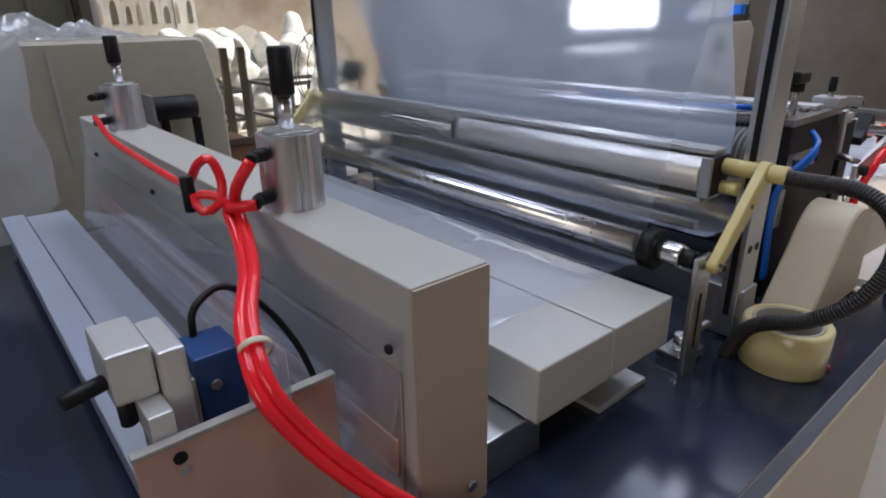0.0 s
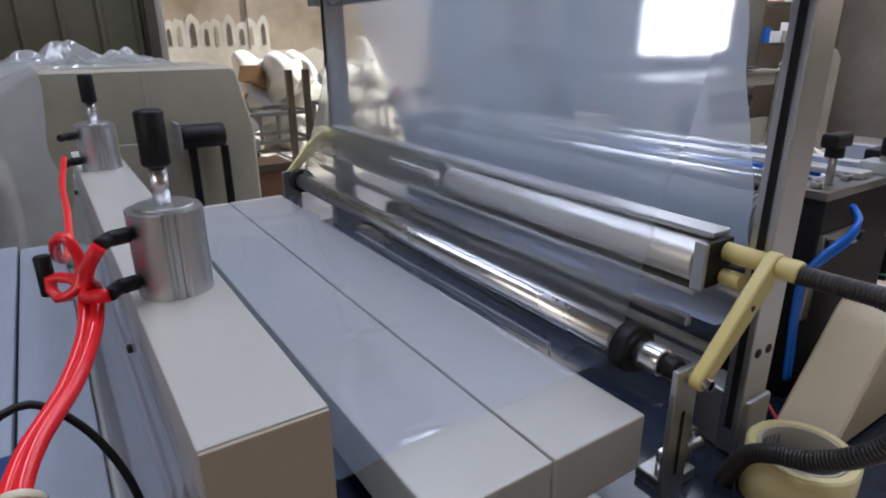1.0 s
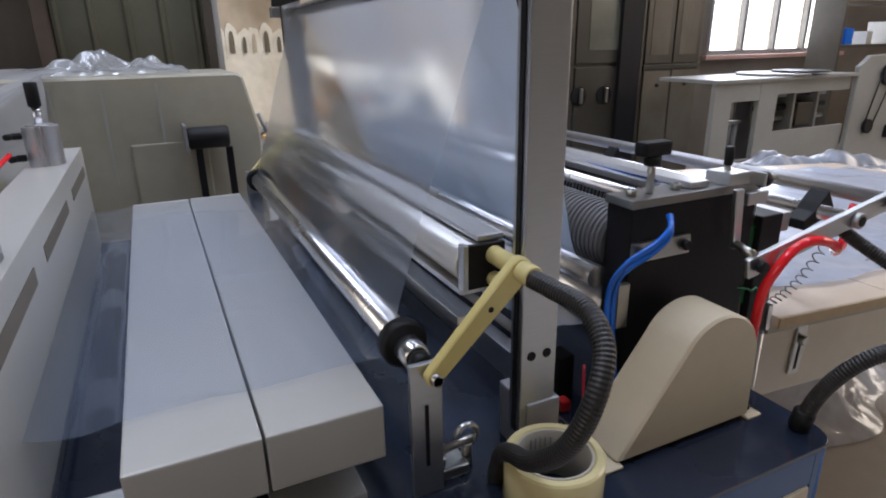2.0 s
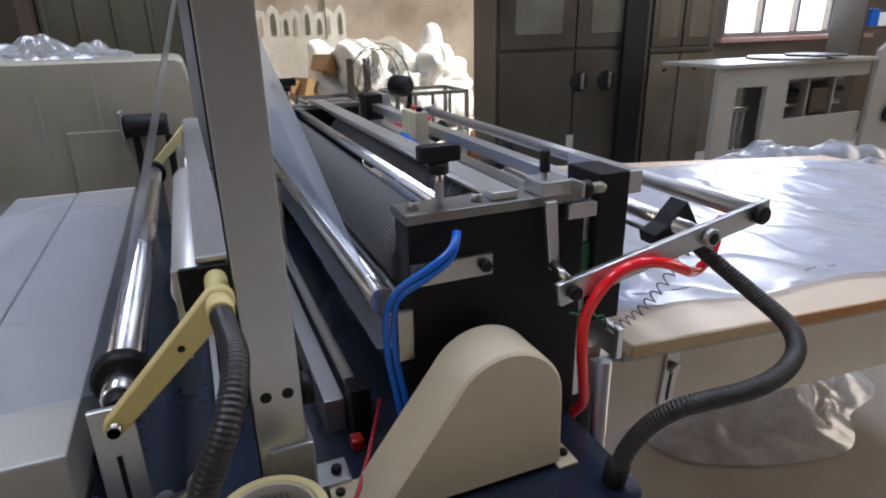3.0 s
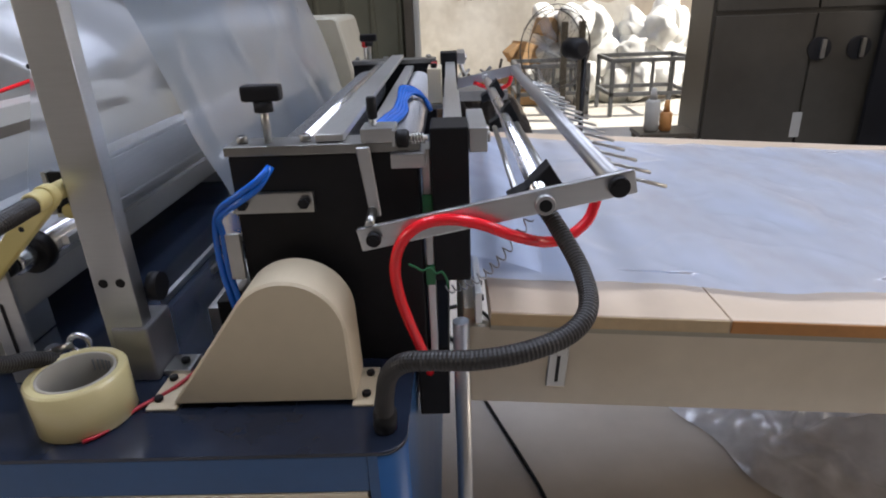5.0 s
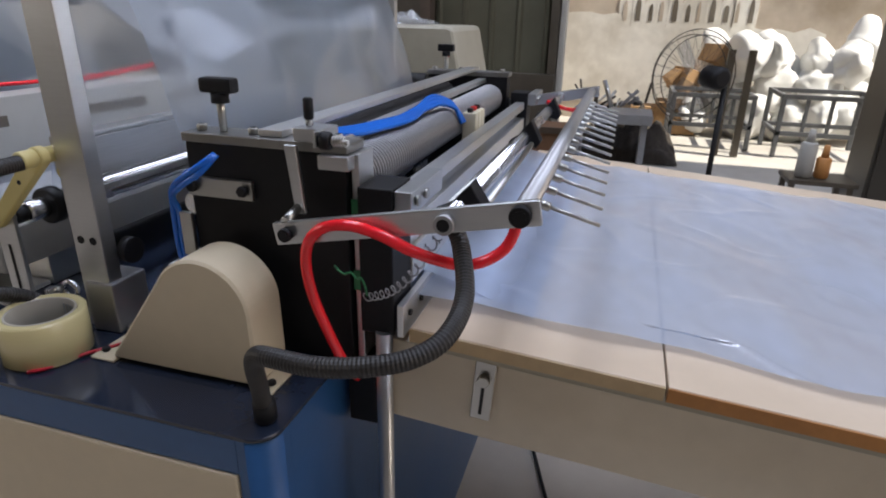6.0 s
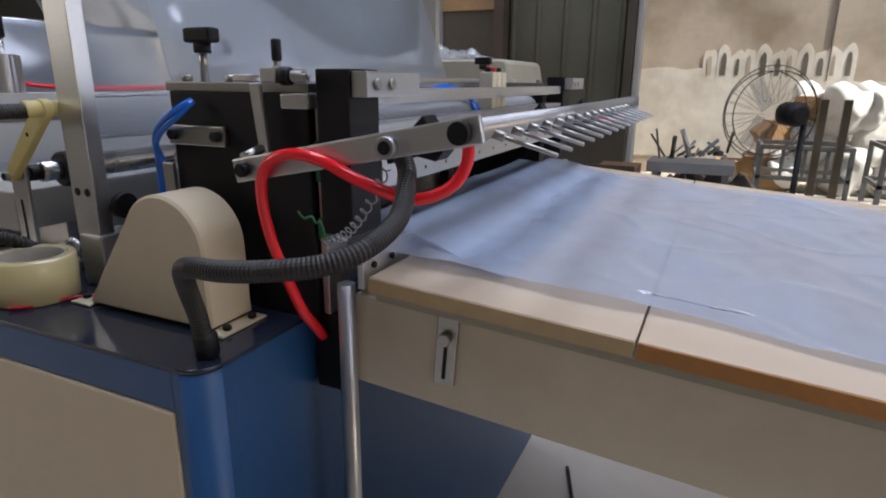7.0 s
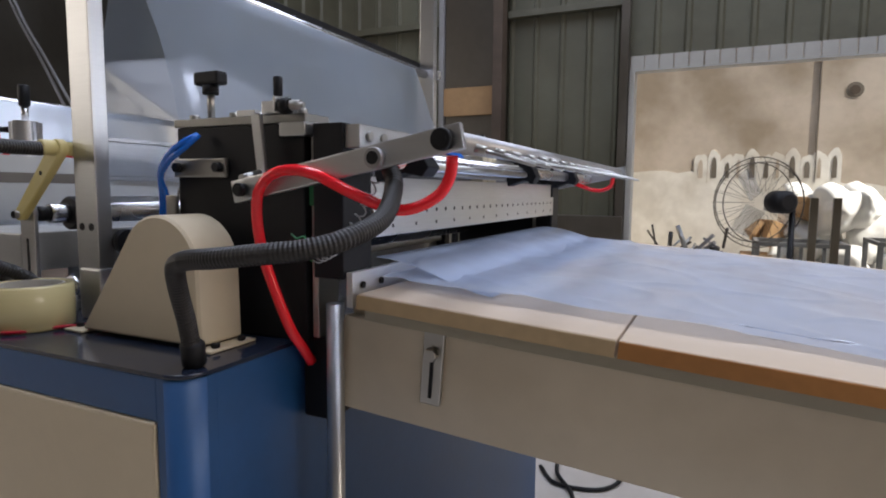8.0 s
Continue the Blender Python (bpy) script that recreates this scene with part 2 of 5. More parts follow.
PANE = glow_material("bright_window_pane", (1.0, 0.98, 0.93), 1.8)


# ---- mesh helpers ----
def part(name, bm, mat, parent=None, label="", smooth=False):
    me = bpy.data.meshes.new(name)
    if smooth:
        for fc in bm.faces:
            fc.smooth = True
    bm.to_mesh(me)
    bm.free()
    me.materials.append(mat)
    ob = new(name, me)
    if parent is not None:
        ob.parent = parent
    if label:
        ob["label"] = label
    return ob


def thing(name, label, category, group="", at=(0, 0, 0)):
    ob = new(name)
    ob.empty_display_size = 0.05
    ob.location = at
    return tagged(ob, label, category, group)


def bevel(bm, width, segments=2):
    if width:
        bmesh.ops.bevel(bm, geom=list(bm.edges), offset=width, segments=segments, affect="EDGES", profile=0.6)
    return bm


def box(x0, x1, y0, y1, z0, z1, r=0.0015, bm=None):
    b = bmesh.new()
    bmesh.ops.create_cube(b, size=1)
    for v in b.verts:
        v.co = Vector((x0 + (v.co.x + 0.5) * (x1 - x0), y0 + (v.co.y + 0.5) * (y1 - y0), z0 + (v.co.z + 0.5) * (z1 - z0)))
    bevel(b, min(r, 0.45 * min(x1 - x0, y1 - y0, z1 - z0)))
    return joined(bm, b)


def joined(bm, b):
    if bm is None:
        return b
    me = bpy.data.meshes.new("tmp")
    b.to_mesh(me)
    b.free()
    bm.from_mesh(me)
    bpy.data.meshes.remove(me)
    return bm


def turned(b, m):
    b.transform(m)
    return b


def rod(a, b, r, sides=24, r2=None, cap=0.0, bm=None):
    """A round bar from a to b, with a small chamfer at its ends."""
    a, b = Vector(a), Vector(b)
    d = (b - a).length
    r2 = r if r2 is None else r2
    k = bmesh.new()
    c = min(cap, 0.4 * d, 0.6 * min(r, r2))
    prof = [(0.0, r - c), (c, r), (d - c, r2), (d, r2 - c)] if c else [(0.0, r), (d, r2)]
    rings = []
    for z, q in prof:
        rings.append([k.verts.new((q * math.cos(2 * math.pi * i / sides), q * math.sin(2 * math.pi * i / sides), z)) for i in range(sides)])
    for u, w in zip(rings, rings[1:]):
        for i in range(sides):
            k.faces.new((u[i], u[(i + 1) % sides], w[(i + 1) % sides], w[i])).smooth = True
    k.faces.new(rings[0][::-1])
    k.faces.new(rings[-1])
    k.transform(Matrix.Translation(a) @ (b - a).to_track_quat("Z", "Y").to_matrix().to_4x4())
    return joined(bm, k)


def ring(a, b, r_out, r_in, sides=40, bm=None):
    """A hollow cylinder from a to b."""
    a, b = Vector(a), Vector(b)
    d = (b - a).length
    k = bmesh.new()
    e = min(0.002, 0.2 * (r_out - r_in))
    prof = [(0, r_in + e), (0, r_out - e), (e, r_out), (d - e, r_out), (d, r_out - e), (d, r_in + e), (d - e, r_in), (e, r_in)]
    rings = [[k.verts.new((q * math.cos(2 * math.pi * i / sides), q * math.sin(2 * math.pi * i / sides), z)) for i in range(sides)] for z, q in prof]
    for n in range(len(rings)):
        u, w = rings[n], rings[(n + 1) % len(rings)]
        for i in range(sides):
            k.faces.new((u[i], u[(i + 1) % sides], w[(i + 1) % sides], w[i])).smooth = n in (2, 6)
    k.transform(Matrix.Translation(a) @ (b - a).to_track_quat("Z", "Y").to_matrix().to_4x4())
    return joined(bm, k)


def spline(points, step=0.006):
    """Points along a smooth line through the given ones, at even steps."""
    p = [Vector(q) for q in points]
    p = [p[0] * 2 - p[1], *p, p[-1] * 2 - p[-2]]
    out = []
    for a, b, c, d in zip(p, p[1:], p[2:], p[3:]):
        n = max(2, int((c - b).length / step))
        for i in range(n):
            t = i / n
            out.append(0.5 * (2 * b + (c - a) * t + (2 * a - 5 * b + 4 * c - d) * t * t + (3 * b - a - 3 * c + d) * t ** 3))
    out.append(p[-2])
    return out


def tube(points, r, sides=12, step=0.006, ribs=0.0, bm=None):
    """A tube swept along a smooth line; ribs: the depth of corrugation."""
    line = spline(points, step)
    k = bmesh.new()
    up = Vector((0.31, 0.17, 0.93)).normalized()
    rings = []
    for i, q in enumerate(line):
        d = (line[min(i + 1, len(line) - 1)] - line[max(i - 1, 0)]).normalized()
        side = (up - d * up.dot(d)).normalized()
        up = side
        other = d.cross(side)
        rad = r - (ribs if (i // 1) % 2 else 0)
        rings.append([k.verts.new(q + rad * (side * math.cos(2 * math.pi * j / sides) + other * math.sin(2 * math.pi * j / sides))) for j in range(sides)])
    for u, w in zip(rings, rings[1:]):
        for j in range(sides):
            k.faces.new((u[j], u[(j + 1) % sides], w[(j + 1) % sides], w[j])).smooth = not ribs
    k.faces.new(rings[0][::-1])
    k.faces.new(rings[-1])
    return joined(bm, k)


def plate(outline, y0, y1, r=0.001, bm=None):
    """A flat plate in the x-z plane with the given outline, between y0 and y1."""
    k = bmesh.new()
    front = [k.verts.new((x, y0, z)) for x, z in outline]
    back = [k.verts.new((x, y1, z)) for x, z in outline]
    k.faces.new(front)
    k.faces.new(back[::-1])
    n = len(outline)
    for i in range(n):
        k.faces.new((front[(i + 1) % n], front[i], back[i], back[(i + 1) % n]))
    bmesh.ops.recalc_face_normals(k, faces=list(k.faces))
    bevel(k, r, 1)
    return joined(bm, k)


def corner(x, y, r, n=8):
    """A rounded near right corner, from the front face round to the side."""
    return [(x - r + r * math.sin(0.5 * math.pi * i / n), y + r - r * math.cos(0.5 * math.pi * i / n)) for i in range(n + 1)]


def slab_outline(outline, z0, z1, r=0.001):
    """A flat plate in the x-y plane with the given outline, between z0 and z1."""
    k = bmesh.new()
    low = [k.verts.new((x, y, z0)) for x, y in outline]
    high = [k.verts.new((x, y, z1)) for x, y in outline]
    n = len(outline)
    k.faces.new(low[::-1])
    top = k.faces.new(high)
    for i in range(n):
        k.faces.new((low[i], low[(i + 1) % n], high[(i + 1) % n], high[i])).smooth = 0 < i < n - 3
    if r:
        bmesh.ops.bevel(k, geom=list(top.edges), offset=r, segments=1, affect="EDGES")
    return k


def sheet(fn, nu, nv):
    """A surface over u, v in 0..1."""
    k = bmesh.new()
    g = [[k.verts.new(fn(i / nu, j / nv)) for j in range(nv + 1)] for i in range(nu + 1)]
    for i in range(nu):
        for j in range(nv):
            k.faces.new((g[i][j], g[i + 1][j], g[i + 1][j + 1], g[i][j + 1])).smooth = True
    return k


def slab(name, x0, x1, y0, y1, z0, z1, mat, label, category="wall", r=0.0):
    return tagged(part(name, box(x0, x1, y0, y1, z0, z1, r), mat), label, category, "", "structure")


# ---- the hall ----
slab("floor", -5, 8, -4, 4.06, -0.12, 0, CONCRETE, "worn grey concrete factory floor", "floor")
slab("ground", -60, 60, 4.062, 90, -0.13, -0.01, YARD, "pale sunlit cement yard behind the hall", "ground")
slab("ceiling", -5.2, 8.2, -4.2, 4.26, 5.0, 5.2, DARKSTEEL, "dark steel roof of the hall", "ceiling")
slab("wall_left", -5.15, -5, -4.2, 4.06, 0, 5, CABINET, "dark sheet-steel side wall of the hall")
slab("wall_right", 8, 8.15, -4.2, 4.06, 0, 5, DULLWALL, "plain plaster side wall of the hall")
slab("wall_front", -5, 8, -4.15, -4, 0, 5, DULLWALL, "plain plaster wall of the hall")

DOOR_L, DOOR_R, DOOR_T = 0.10, 2.7, 1.83


def corrugated(name, x0, x1, z0, z1, y, label):
    """Upright trapezoid ribs, 20 cm apart."""
    k = bmesh.new()
    xs, deep = [], []
    x = x0
    while x < x1:
        for dx, d in ((0, 0), (0.15, 0), (0.165, -0.02), (0.185, -0.02)):
            if x + dx < x1:
                xs.append(x + dx)
                deep.append(d)
        x += 0.2
    xs.append(x1)
    deep.append(0)
    rows = [[k.verts.new((a, y + d, z)) for a, d in zip(xs, deep)] + [k.verts.new((x1, y + 0.06, z)), k.verts.new((x0, y + 0.06, z))] for z in (z0, z1)]
    n = len(rows[0])
    for i in range(n):
        k.faces.new((rows[0][i], rows[0][(i + 1) % n], rows[1][(i + 1) % n], rows[1][i]))
    k.faces.new(rows[0][::-1])
    k.faces.new(rows[1])
    return tagged(part(name, k, SHEET), label, "wall", "", "structure")


corrugated("wall_back_1", -5, DOOR_L - 0.03, 0, 5, 4.06, "dull green ribbed steel sheet wall")
corrugated("wall_back_2", DOOR_L - 0.03, DOOR_R, DOOR_T + 0.1, 5, 4.06, "dull green ribbed steel sheet above the opening")
slab("wall_back_3", DOOR_R, 4.62, 4.06, 4.2, 0, 5, DULLWALL, "plain plaster wall beside the window")
slab("wall_back_4", 4.62, 6.6, 4.06, 4.2, 0, 1.07, DULLWALL, "plain plaster wall under the window")
slab("wall_back_5", 4.62, 6.6, 4.06, 4.2, 2.65, 5, DULLWALL, "plain plaster wall over the window")
slab("wall_back_6", 6.6, 8, 4.06, 4.2, 0, 5, DULLWALL, "plain plaster wall beside the window")
trim = tagged(part("trim_1", box(DOOR_L - 0.028, DOOR_L + 0.012, 4.0, 4.12, 0, DOOR_T, 0.004), WHITE), "white metal edge of the opening", "trim", "", "structure")
lintel = thing("trim_2", "row of white blocks over the opening", "trim")
lintel["kind"] = "structure"
part("backing", box(DOOR_L - 0.028, DOOR_R, 4.025, 4.11, DOOR_T + 0.004, DOOR_T + 0.096, 0), PLASTER, lintel)
block = part("block", box(0, 0.088, 4.01, 4.0245, DOOR_T + 0.003, DOOR_T + 0.098, 0.004), WHITE, lintel)
block.location.x = DOOR_L - 0.02
for i in range(1, 27):
    b = new("block", block.data)
    b.parent = lintel
    b.location.x = DOOR_L - 0.02 + 0.096 * i
part("strip", box(DOOR_L - 0.028, DOOR_R, 4.0, 4.10, DOOR_T - 0.012, DOOR_T + 0.0025, 0.002), WHITE, lintel)

win = thing("window_1", "bright steel-framed window with milky panes", "window")
win["kind"] = "structure"
for i in range(5):
    part("mullion", box(4.62 + 0.475 * i, 4.66 + 0.475 * i, 4.05, 4.10, 1.07, 2.65, 0.004), FRAMEGREY, win)
for z in (1.07, 1.86, 2.61):
    part("rail", box(4.66, 6.56, 4.055, 4.095, z, z + 0.04, 0.004), FRAMEGREY, win)
for i in range(4):
    part("pane", box(4.66 + 0.475 * i, 5.095 + 0.475 * i, 4.12, 4.126, 1.11, 2.61, 0), PANE, win)
part("window_sill", box(4.55, 6.68, 3.985, 4.049, 1.025, 1.066, 0.004), BROWN, win, "reddish window sill")

# yard behind the opening
slab("yard_wall_1", -3, 12, 7.4, 7.6, -0.05, 4.2, PLASTER, "beige plaster wall of the yard")
slab("yard_wall_2", -3.2, -3, 4.3, 7.6, -0.05, 4.2, PLASTER, "beige plaster side wall of the yard")

yw = thing("yard_wall_relief", "pale smeared whitewash and arched marks with painted shadows on the yard wall", "wall")
yw["kind"] = "structure"
for i in range(11):
    x = 0.45 + 0.135 * i + 0.01 * (i % 3)
    h = 0.34 + 0.05 * math.sin(2.1 * i)
    d = 0.0012 * (i % 2)
    w = 0.072 + 0.008 * math.sin(3.7 * i)
    o = [(x - w, 1.05), (x + w, 1.05), (x + w, 1.12 + h * 0.66)]
    o += [(x + w * math.cos(radians(a)), 1.12 + h * 0.66 + 0.10 * (1 + 0.18 * math.sin(0.05 * a + 2.3 * i)) * math.sin(radians(a))) for a in range(15, 166, 15)]
    o += [(x - w, 1.12 + h * 0.66)]
    part("arched_mark", plate(o, 7.390 - d, 7.3995, 0), LIME, yw)
    # A flat darker plate paints the shade inside each arch.
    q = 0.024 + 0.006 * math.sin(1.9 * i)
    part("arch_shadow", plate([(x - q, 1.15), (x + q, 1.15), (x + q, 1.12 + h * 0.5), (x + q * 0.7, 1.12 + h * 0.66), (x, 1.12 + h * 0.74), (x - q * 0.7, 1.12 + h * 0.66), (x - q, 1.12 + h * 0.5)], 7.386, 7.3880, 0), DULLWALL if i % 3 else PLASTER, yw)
o = [(-0.6, 0.2), (2.6, 0.2), (2.6, 1.05)]
o += [(2.6 - 0.16 * i, 1.09 + 0.06 * noise.noise((i * 0.7, 0, 0)) + (0.14 if i > 13 else 0)) for i in range(1, 20)]
part("whitewash", plate(o, 7.388, 7.3997, 0.0), LIME, yw)
part("seam", box(1.622, 1.634, 7.384, 7.3995, 1.1, 3.4, 0.001), DULLWALL, yw, "dark upright joint")
part("vent_hole", rod((1.95, 7.3998, 2.1), (1.95, 7.392, 2.1), 0.05, 14), RUST, yw, "dark vent hole")
part("vent_stain", rod((1.95, 7.3999, 2.1), (1.95, 7.396, 2.1), 0.085, 14), DULLWALL, yw)
slab("pillar_1", -0.915, -0.838, 3.88, 3.99, 0, 5, RUST, "rust-brown steel column by the sheet wall", "column", 0.004)
slab("wall_base", -0.62, 0.07, 3.93, 4.0, 0, 0.80, DARKSTEEL, "dark low panel along the sheet wall", "wall", 0.004)
slab("purlin_1", -5, -1.42, 3.98, 4.035, 1.35, 1.41, SHEET, "thin steel rail across the sheet wall", "rail", 0.004)
slab("purlin_2", -5, -1.42, 3.98, 4.035, 2.28, 2.33, SHEET, "thin steel rail across the sheet wall", "rail", 0.004)
slab("purlin_3", -0.83, 0.008, 3.98, 4.035, 2.28, 2.33, SHEET, "thin steel rail across the sheet wall", "rail", 0.004)
slab("pillar_2", 0.01, 0.068, 3.965, 4.035, 0.80, 5, DARKSTEEL, "slim dark steel column beside the opening", "column", 0.004)
slab("door_1", -1.368, -0.92, 4.008, 4.036, 0, 2.9, DARKSTEEL, "dark closed doorway in the sheet wall", "door", 0.004)
slab("trim_3", -1.415, -1.370, 3.985, 4.036, 0, 3.0, FRAMEGREY, "pale grey steel jamb of the doorway", "trim", 0.004)
slab("trim_4", -1.368, -0.92, 3.982, 4.006, 1.57, 1.79, CARDBOARD, "brown timber board across the doorway", "board", 0.004)

# ---- bag machine: base ----
base = thing("machine_base", "blue steel machine base with a dark worn deck", "machine")
part("deck", slab_outline([(-1.55, -0.0705), *corner(0.2675, -0.0705, 0.028), (0.2675, 1.16), (-1.55, 1.16)], 0.7905, 0.795, 0.0012), DECK, base, "dark navy steel deck, scuffed")
part("front_rail", box(-1.55, 0.2286, -0.070, -0.03, 0.746, 0.790, 0.001), BLUE, base)
part("corner_post", slab_outline([(0.229, -0.070), *corner(0.267, -0.070, 0.028), (0.267, -0.03), (0.229, -0.03)], 0.02, 0.790, 0), BLUE, base, "blue corner post with a rounded edge")
part("side_panel", box(0.2605, 0.2665, -0.0295, 1.15, 0.02, 0.790, 0.001), BLUE, base)
part("body", box(-1.54, 0.26, -0.029, 1.15, 0.0, 0.790, 0.002), BLUE, base)
part("door", box(-0.75, 0.2265, -0.0725, -0.0305, 0.05, 0.7445, 0.003), BEIGE, base, "cream painted cabinet door")

# ---- delivery table ----
SLOPE = 4.0
table = thing("delivery_table", "cream-topped delivery table with a beige steel apron, sloping from the machine", "table", at=(0.36, 0, 0.86))
table.rotation_euler = (0, radians(SLOPE), 0)
part("board", box(0.0, 0.279, 0.085, 1.10, -0.017, 0, 0.002), BOARD, table, "cream laminated board")
part("board", box(0.281, 1.75, 0.085, 1.10, -0.017, 0, 0.002), BOARD, table, "cream laminated board")
part("edge_band", box(0.0005, 0.2785, 0.0825, 0.0848, -0.0165, -0.001, 0), EDGE, table, "tan board edge")
part("edge_band", box(0.2815, 1.75, 0.0825, 0.0848, -0.0165, -0.001, 0), ORANGE, table, "brown unfinished board edge")
part("under_board", box(0.002, 1.75, 0.098, 0.3, -0.032, -0.0172, 0.001), GREIGE, table)
part("apron", box(-0.03, 1.75, 0.106, 0.124, -0.142, -0.0325, 0.002), APRON, table)
part("apron", box(-0.03, 1.75, 1.07, 1.09, -0.135, -0.0175, 0.002), BEIGE, table)
part("end_apron", box(-0.03, -0.012, 0.1245, 1.069, -0.135, -0.0175, 0.002), BEIGE, table)
for x in (1.6,):
    for y in (0.115, 0.95):
        part("leg", box(x, x + 0.045, y, y + 0.045, -0.86 + 0.09 * (x > 1), -0.02, 0.003), BLUE, table)

# latch on the apron
lock = thing("slotted_latch", "slotted steel latch bolted to the table apron", "latch")
lock.location, lock.rotation_euler = (0.36, 0, 0.86), (0, radians(SLOPE), 0)
part("plate", plate([(0.077, -0.030), (0.101, -0.030), (0.101, -0.112), (0.077, -0.112)], 0.1005, 0.1055), STEEL, lock)
part("slot", box(0.087, 0.091, 0.0995, 0.1004, -0.104, -0.062, 0), BLACK, lock)
part("bolt", rod((0.089, 0.1004, -0.055), (0.089, 0.092, -0.055), 0.008, 6, cap=0.001), STEEL, lock)

# ---- film lying on the table, drawn on in steps ----
def table_film(u, v):
    x, y = -0.36 + u * 2.0, 0.08 + v * 0.84
    n = noise.noise((x * 5, y * 4, 3.1)) * 0.5 + noise.noise((x * 13 + y * 5, y * 7, 8.0)) * 0.28
    edge = 0.02 * noise.noise((x * 6, 1.0 if v < 0.5 else 9.0, 0)) * (1 if v < 0.05 or v > 0.95 else 0)
    fold = 0.0012 * math.sin(26 * x + 9 * y + 3 * n) + 0.003 * noise.noise((x * 2.2 + 0.8 * y, y * 3.4, 41.0))
    crease = 0.0024 * max(0, 1 - 9 * abs(noise.noise((x * 3.4 + 0.6 * y, y * 2.6, 14.0)))) + 0.0024 * max(0, 1 - 7 * abs(noise.noise((x * 6.5, y * 7.5 + x, 24.0))))
    return (x, y + edge + 0.07, 0.0085 + 0.0034 * n + fold + crease)


film_flat = part("plastic_sheet", sheet(table_film, 320, 150), FLAT)
tagged(film_flat, "clear plastic sheet lying wrinkled on the cream table", "plastic sheet")


# film leaving the jaw and settling on the table
def film_neck(u, v):
    x, y = 0.318 + u * 0.17, 0.19 + v * 0.78
    s = u * u * (3 - 2 * u)
    low = 0.86 - (x - 0.36) * math.sin(radians(SLOPE)) + 0.003
    n = noise.noise((x * 9, y * 5, 61)) * 0.003
    return (x, y - 0.025 * u * (0.5 - v) * 2, 0.8885 * (1 - s) + low * s + n * math.sin(math.pi * u))


neck = part("leading_film", sheet(film_neck, 30, 60), FLAT)
tagged(neck, "clear plastic film coming down from the sealing jaw", "plastic film")

# ---- side frames of the draw unit ----
unit = thing("draw_unit", "black steel draw unit with ribbed rubber rolls and aluminium caps", "machine")
for y0, y1 in ((0.093, 0.135), (1.0, 1.042)):
    hp = part("side_plate", box(0.083, 0.284, y0, y1, 0.795, 1.05, 0.002), BLACK, unit, "black side plate")
    part("cap", box(0.080, 0.287, y0 - 0.002, y1 + 0.002, 1.0502, 1.0605, 0.0015), WORN, unit, "worn grey cap strip")
    for x in (0.095, 0.163, 0.190, 0.268):
        part("bolt", rod((x, y0 + 0.018, 1.0606), (x, y0 + 0.018, 1.068), 0.0065, 6, cap=0.001), STEEL, unit)
        part("bolt_socket", rod((x, y0 + 0.018, 1.0681), (x, y0 + 0.018, 1.0684), 0.0035, 6), BLACK, unit)
part("ribbed_roll", rod((0.118, 0.136, 0.995), (0.118, 0.999, 0.995), 0.040, 40), KNURL, unit, "grey ribbed rubber roll")
k = None
for i in range(105):
    y = 0.142 + i * 0.0082
    k = ring((0.118, y, 0.995), (0.118, y + 0.0045, 0.995), 0.0416, 0.0395, 28, k)
part("roll_rib", k, KNURL, unit)
part("lower_roll", rod((0.118, 0.136, 0.905), (0.118, 0.999, 0.905), 0.036, 36), CHROME, unit)
part("nip_roll", rod((0.062, 0.12, 0.965), (0.062, 1.0, 0.965), 0.014, 28), CHROME, unit, "bright chrome guide roll")
part("tie_rod", rod((0.146, 0.136, 1.045), (0.146, 0.999, 1.045), 0.008, 20), CHROME, unit)
part("top_bar", box(0.176, 0.206, 0.10, 1.035, 1.0612, 1.069, 0.0015), ALUY, unit, "flat aluminium bar")
part("second_roll", rod((0.243, 0.136, 1.0), (0.243, 0.999, 1.0), 0.031, 36), BLACK, unit, "dark roll with pale ribs")
k = None
for i in range(100):
    y = 0.145 + i * 0.0085
    k = ring((0.243, y, 1.0), (0.243, y + 0.0038, 1.0), 0.0328, 0.0305, 24, k)
part("roll_rib", k, GREYROD, unit)
part("rear_bar", box(0.212, 0.232, 0.136, 0.999, 1.036, 1.046, 0.0015), ALUY, unit)
for y in (0.112, 1.02):
    sp = part("spindle", rod((0.123, y, 1.0605), (0.123, y, 1.104), 0.0045, 16), STEEL, unit)
    kn = part("knob", box(0.102, 0.144, y - 0.009, y + 0.009, 1.104, 1.121, 0.004), BLACK, unit, "black T-shaped plastic knob")
    part("hub", rod((0.123, y, 1.093), (0.123, y, 1.104), 0.010, 20), BLACK, kn)
part("red_knob", rod((0.102, 1.10, 1.085), (0.102, 1.10, 1.115), 0.008, 16, cap=0.003), REDCAP, unit, "red plastic knob")
part("knob_stem", rod((0.102, 1.10, 1.04), (0.102, 1.10, 1.085), 0.004, 12), STEEL, unit)
part("knob_bracket", box(0.09, 0.20, 1.0425, 1.11, 1.025, 1.04, 0.002), ALU, unit)
# bracket with two screws on the near plate
brk = part("bracket", box(0.083, 0.170, 0.086, 0.0925, 0.988, 1.011, 0.0015), STEEL, unit, "small steel bracket")
for x in (0.093, 0.160):
    part("screw", rod((x, 0.0858, 1.0), (x, 0.078, 1.0), 0.0065, 6, cap=0.001), BLACK, brk)
part("bracket", box(0.066, 0.0825, 0.086, 0.0925, 0.91, 0.965, 0.0015), STEEL, unit, "small steel bracket")
part("clamp_block", box(0.226, 0.262, 0.088, 0.125, 1.0607, 1.076, 0.002), ALU, unit)
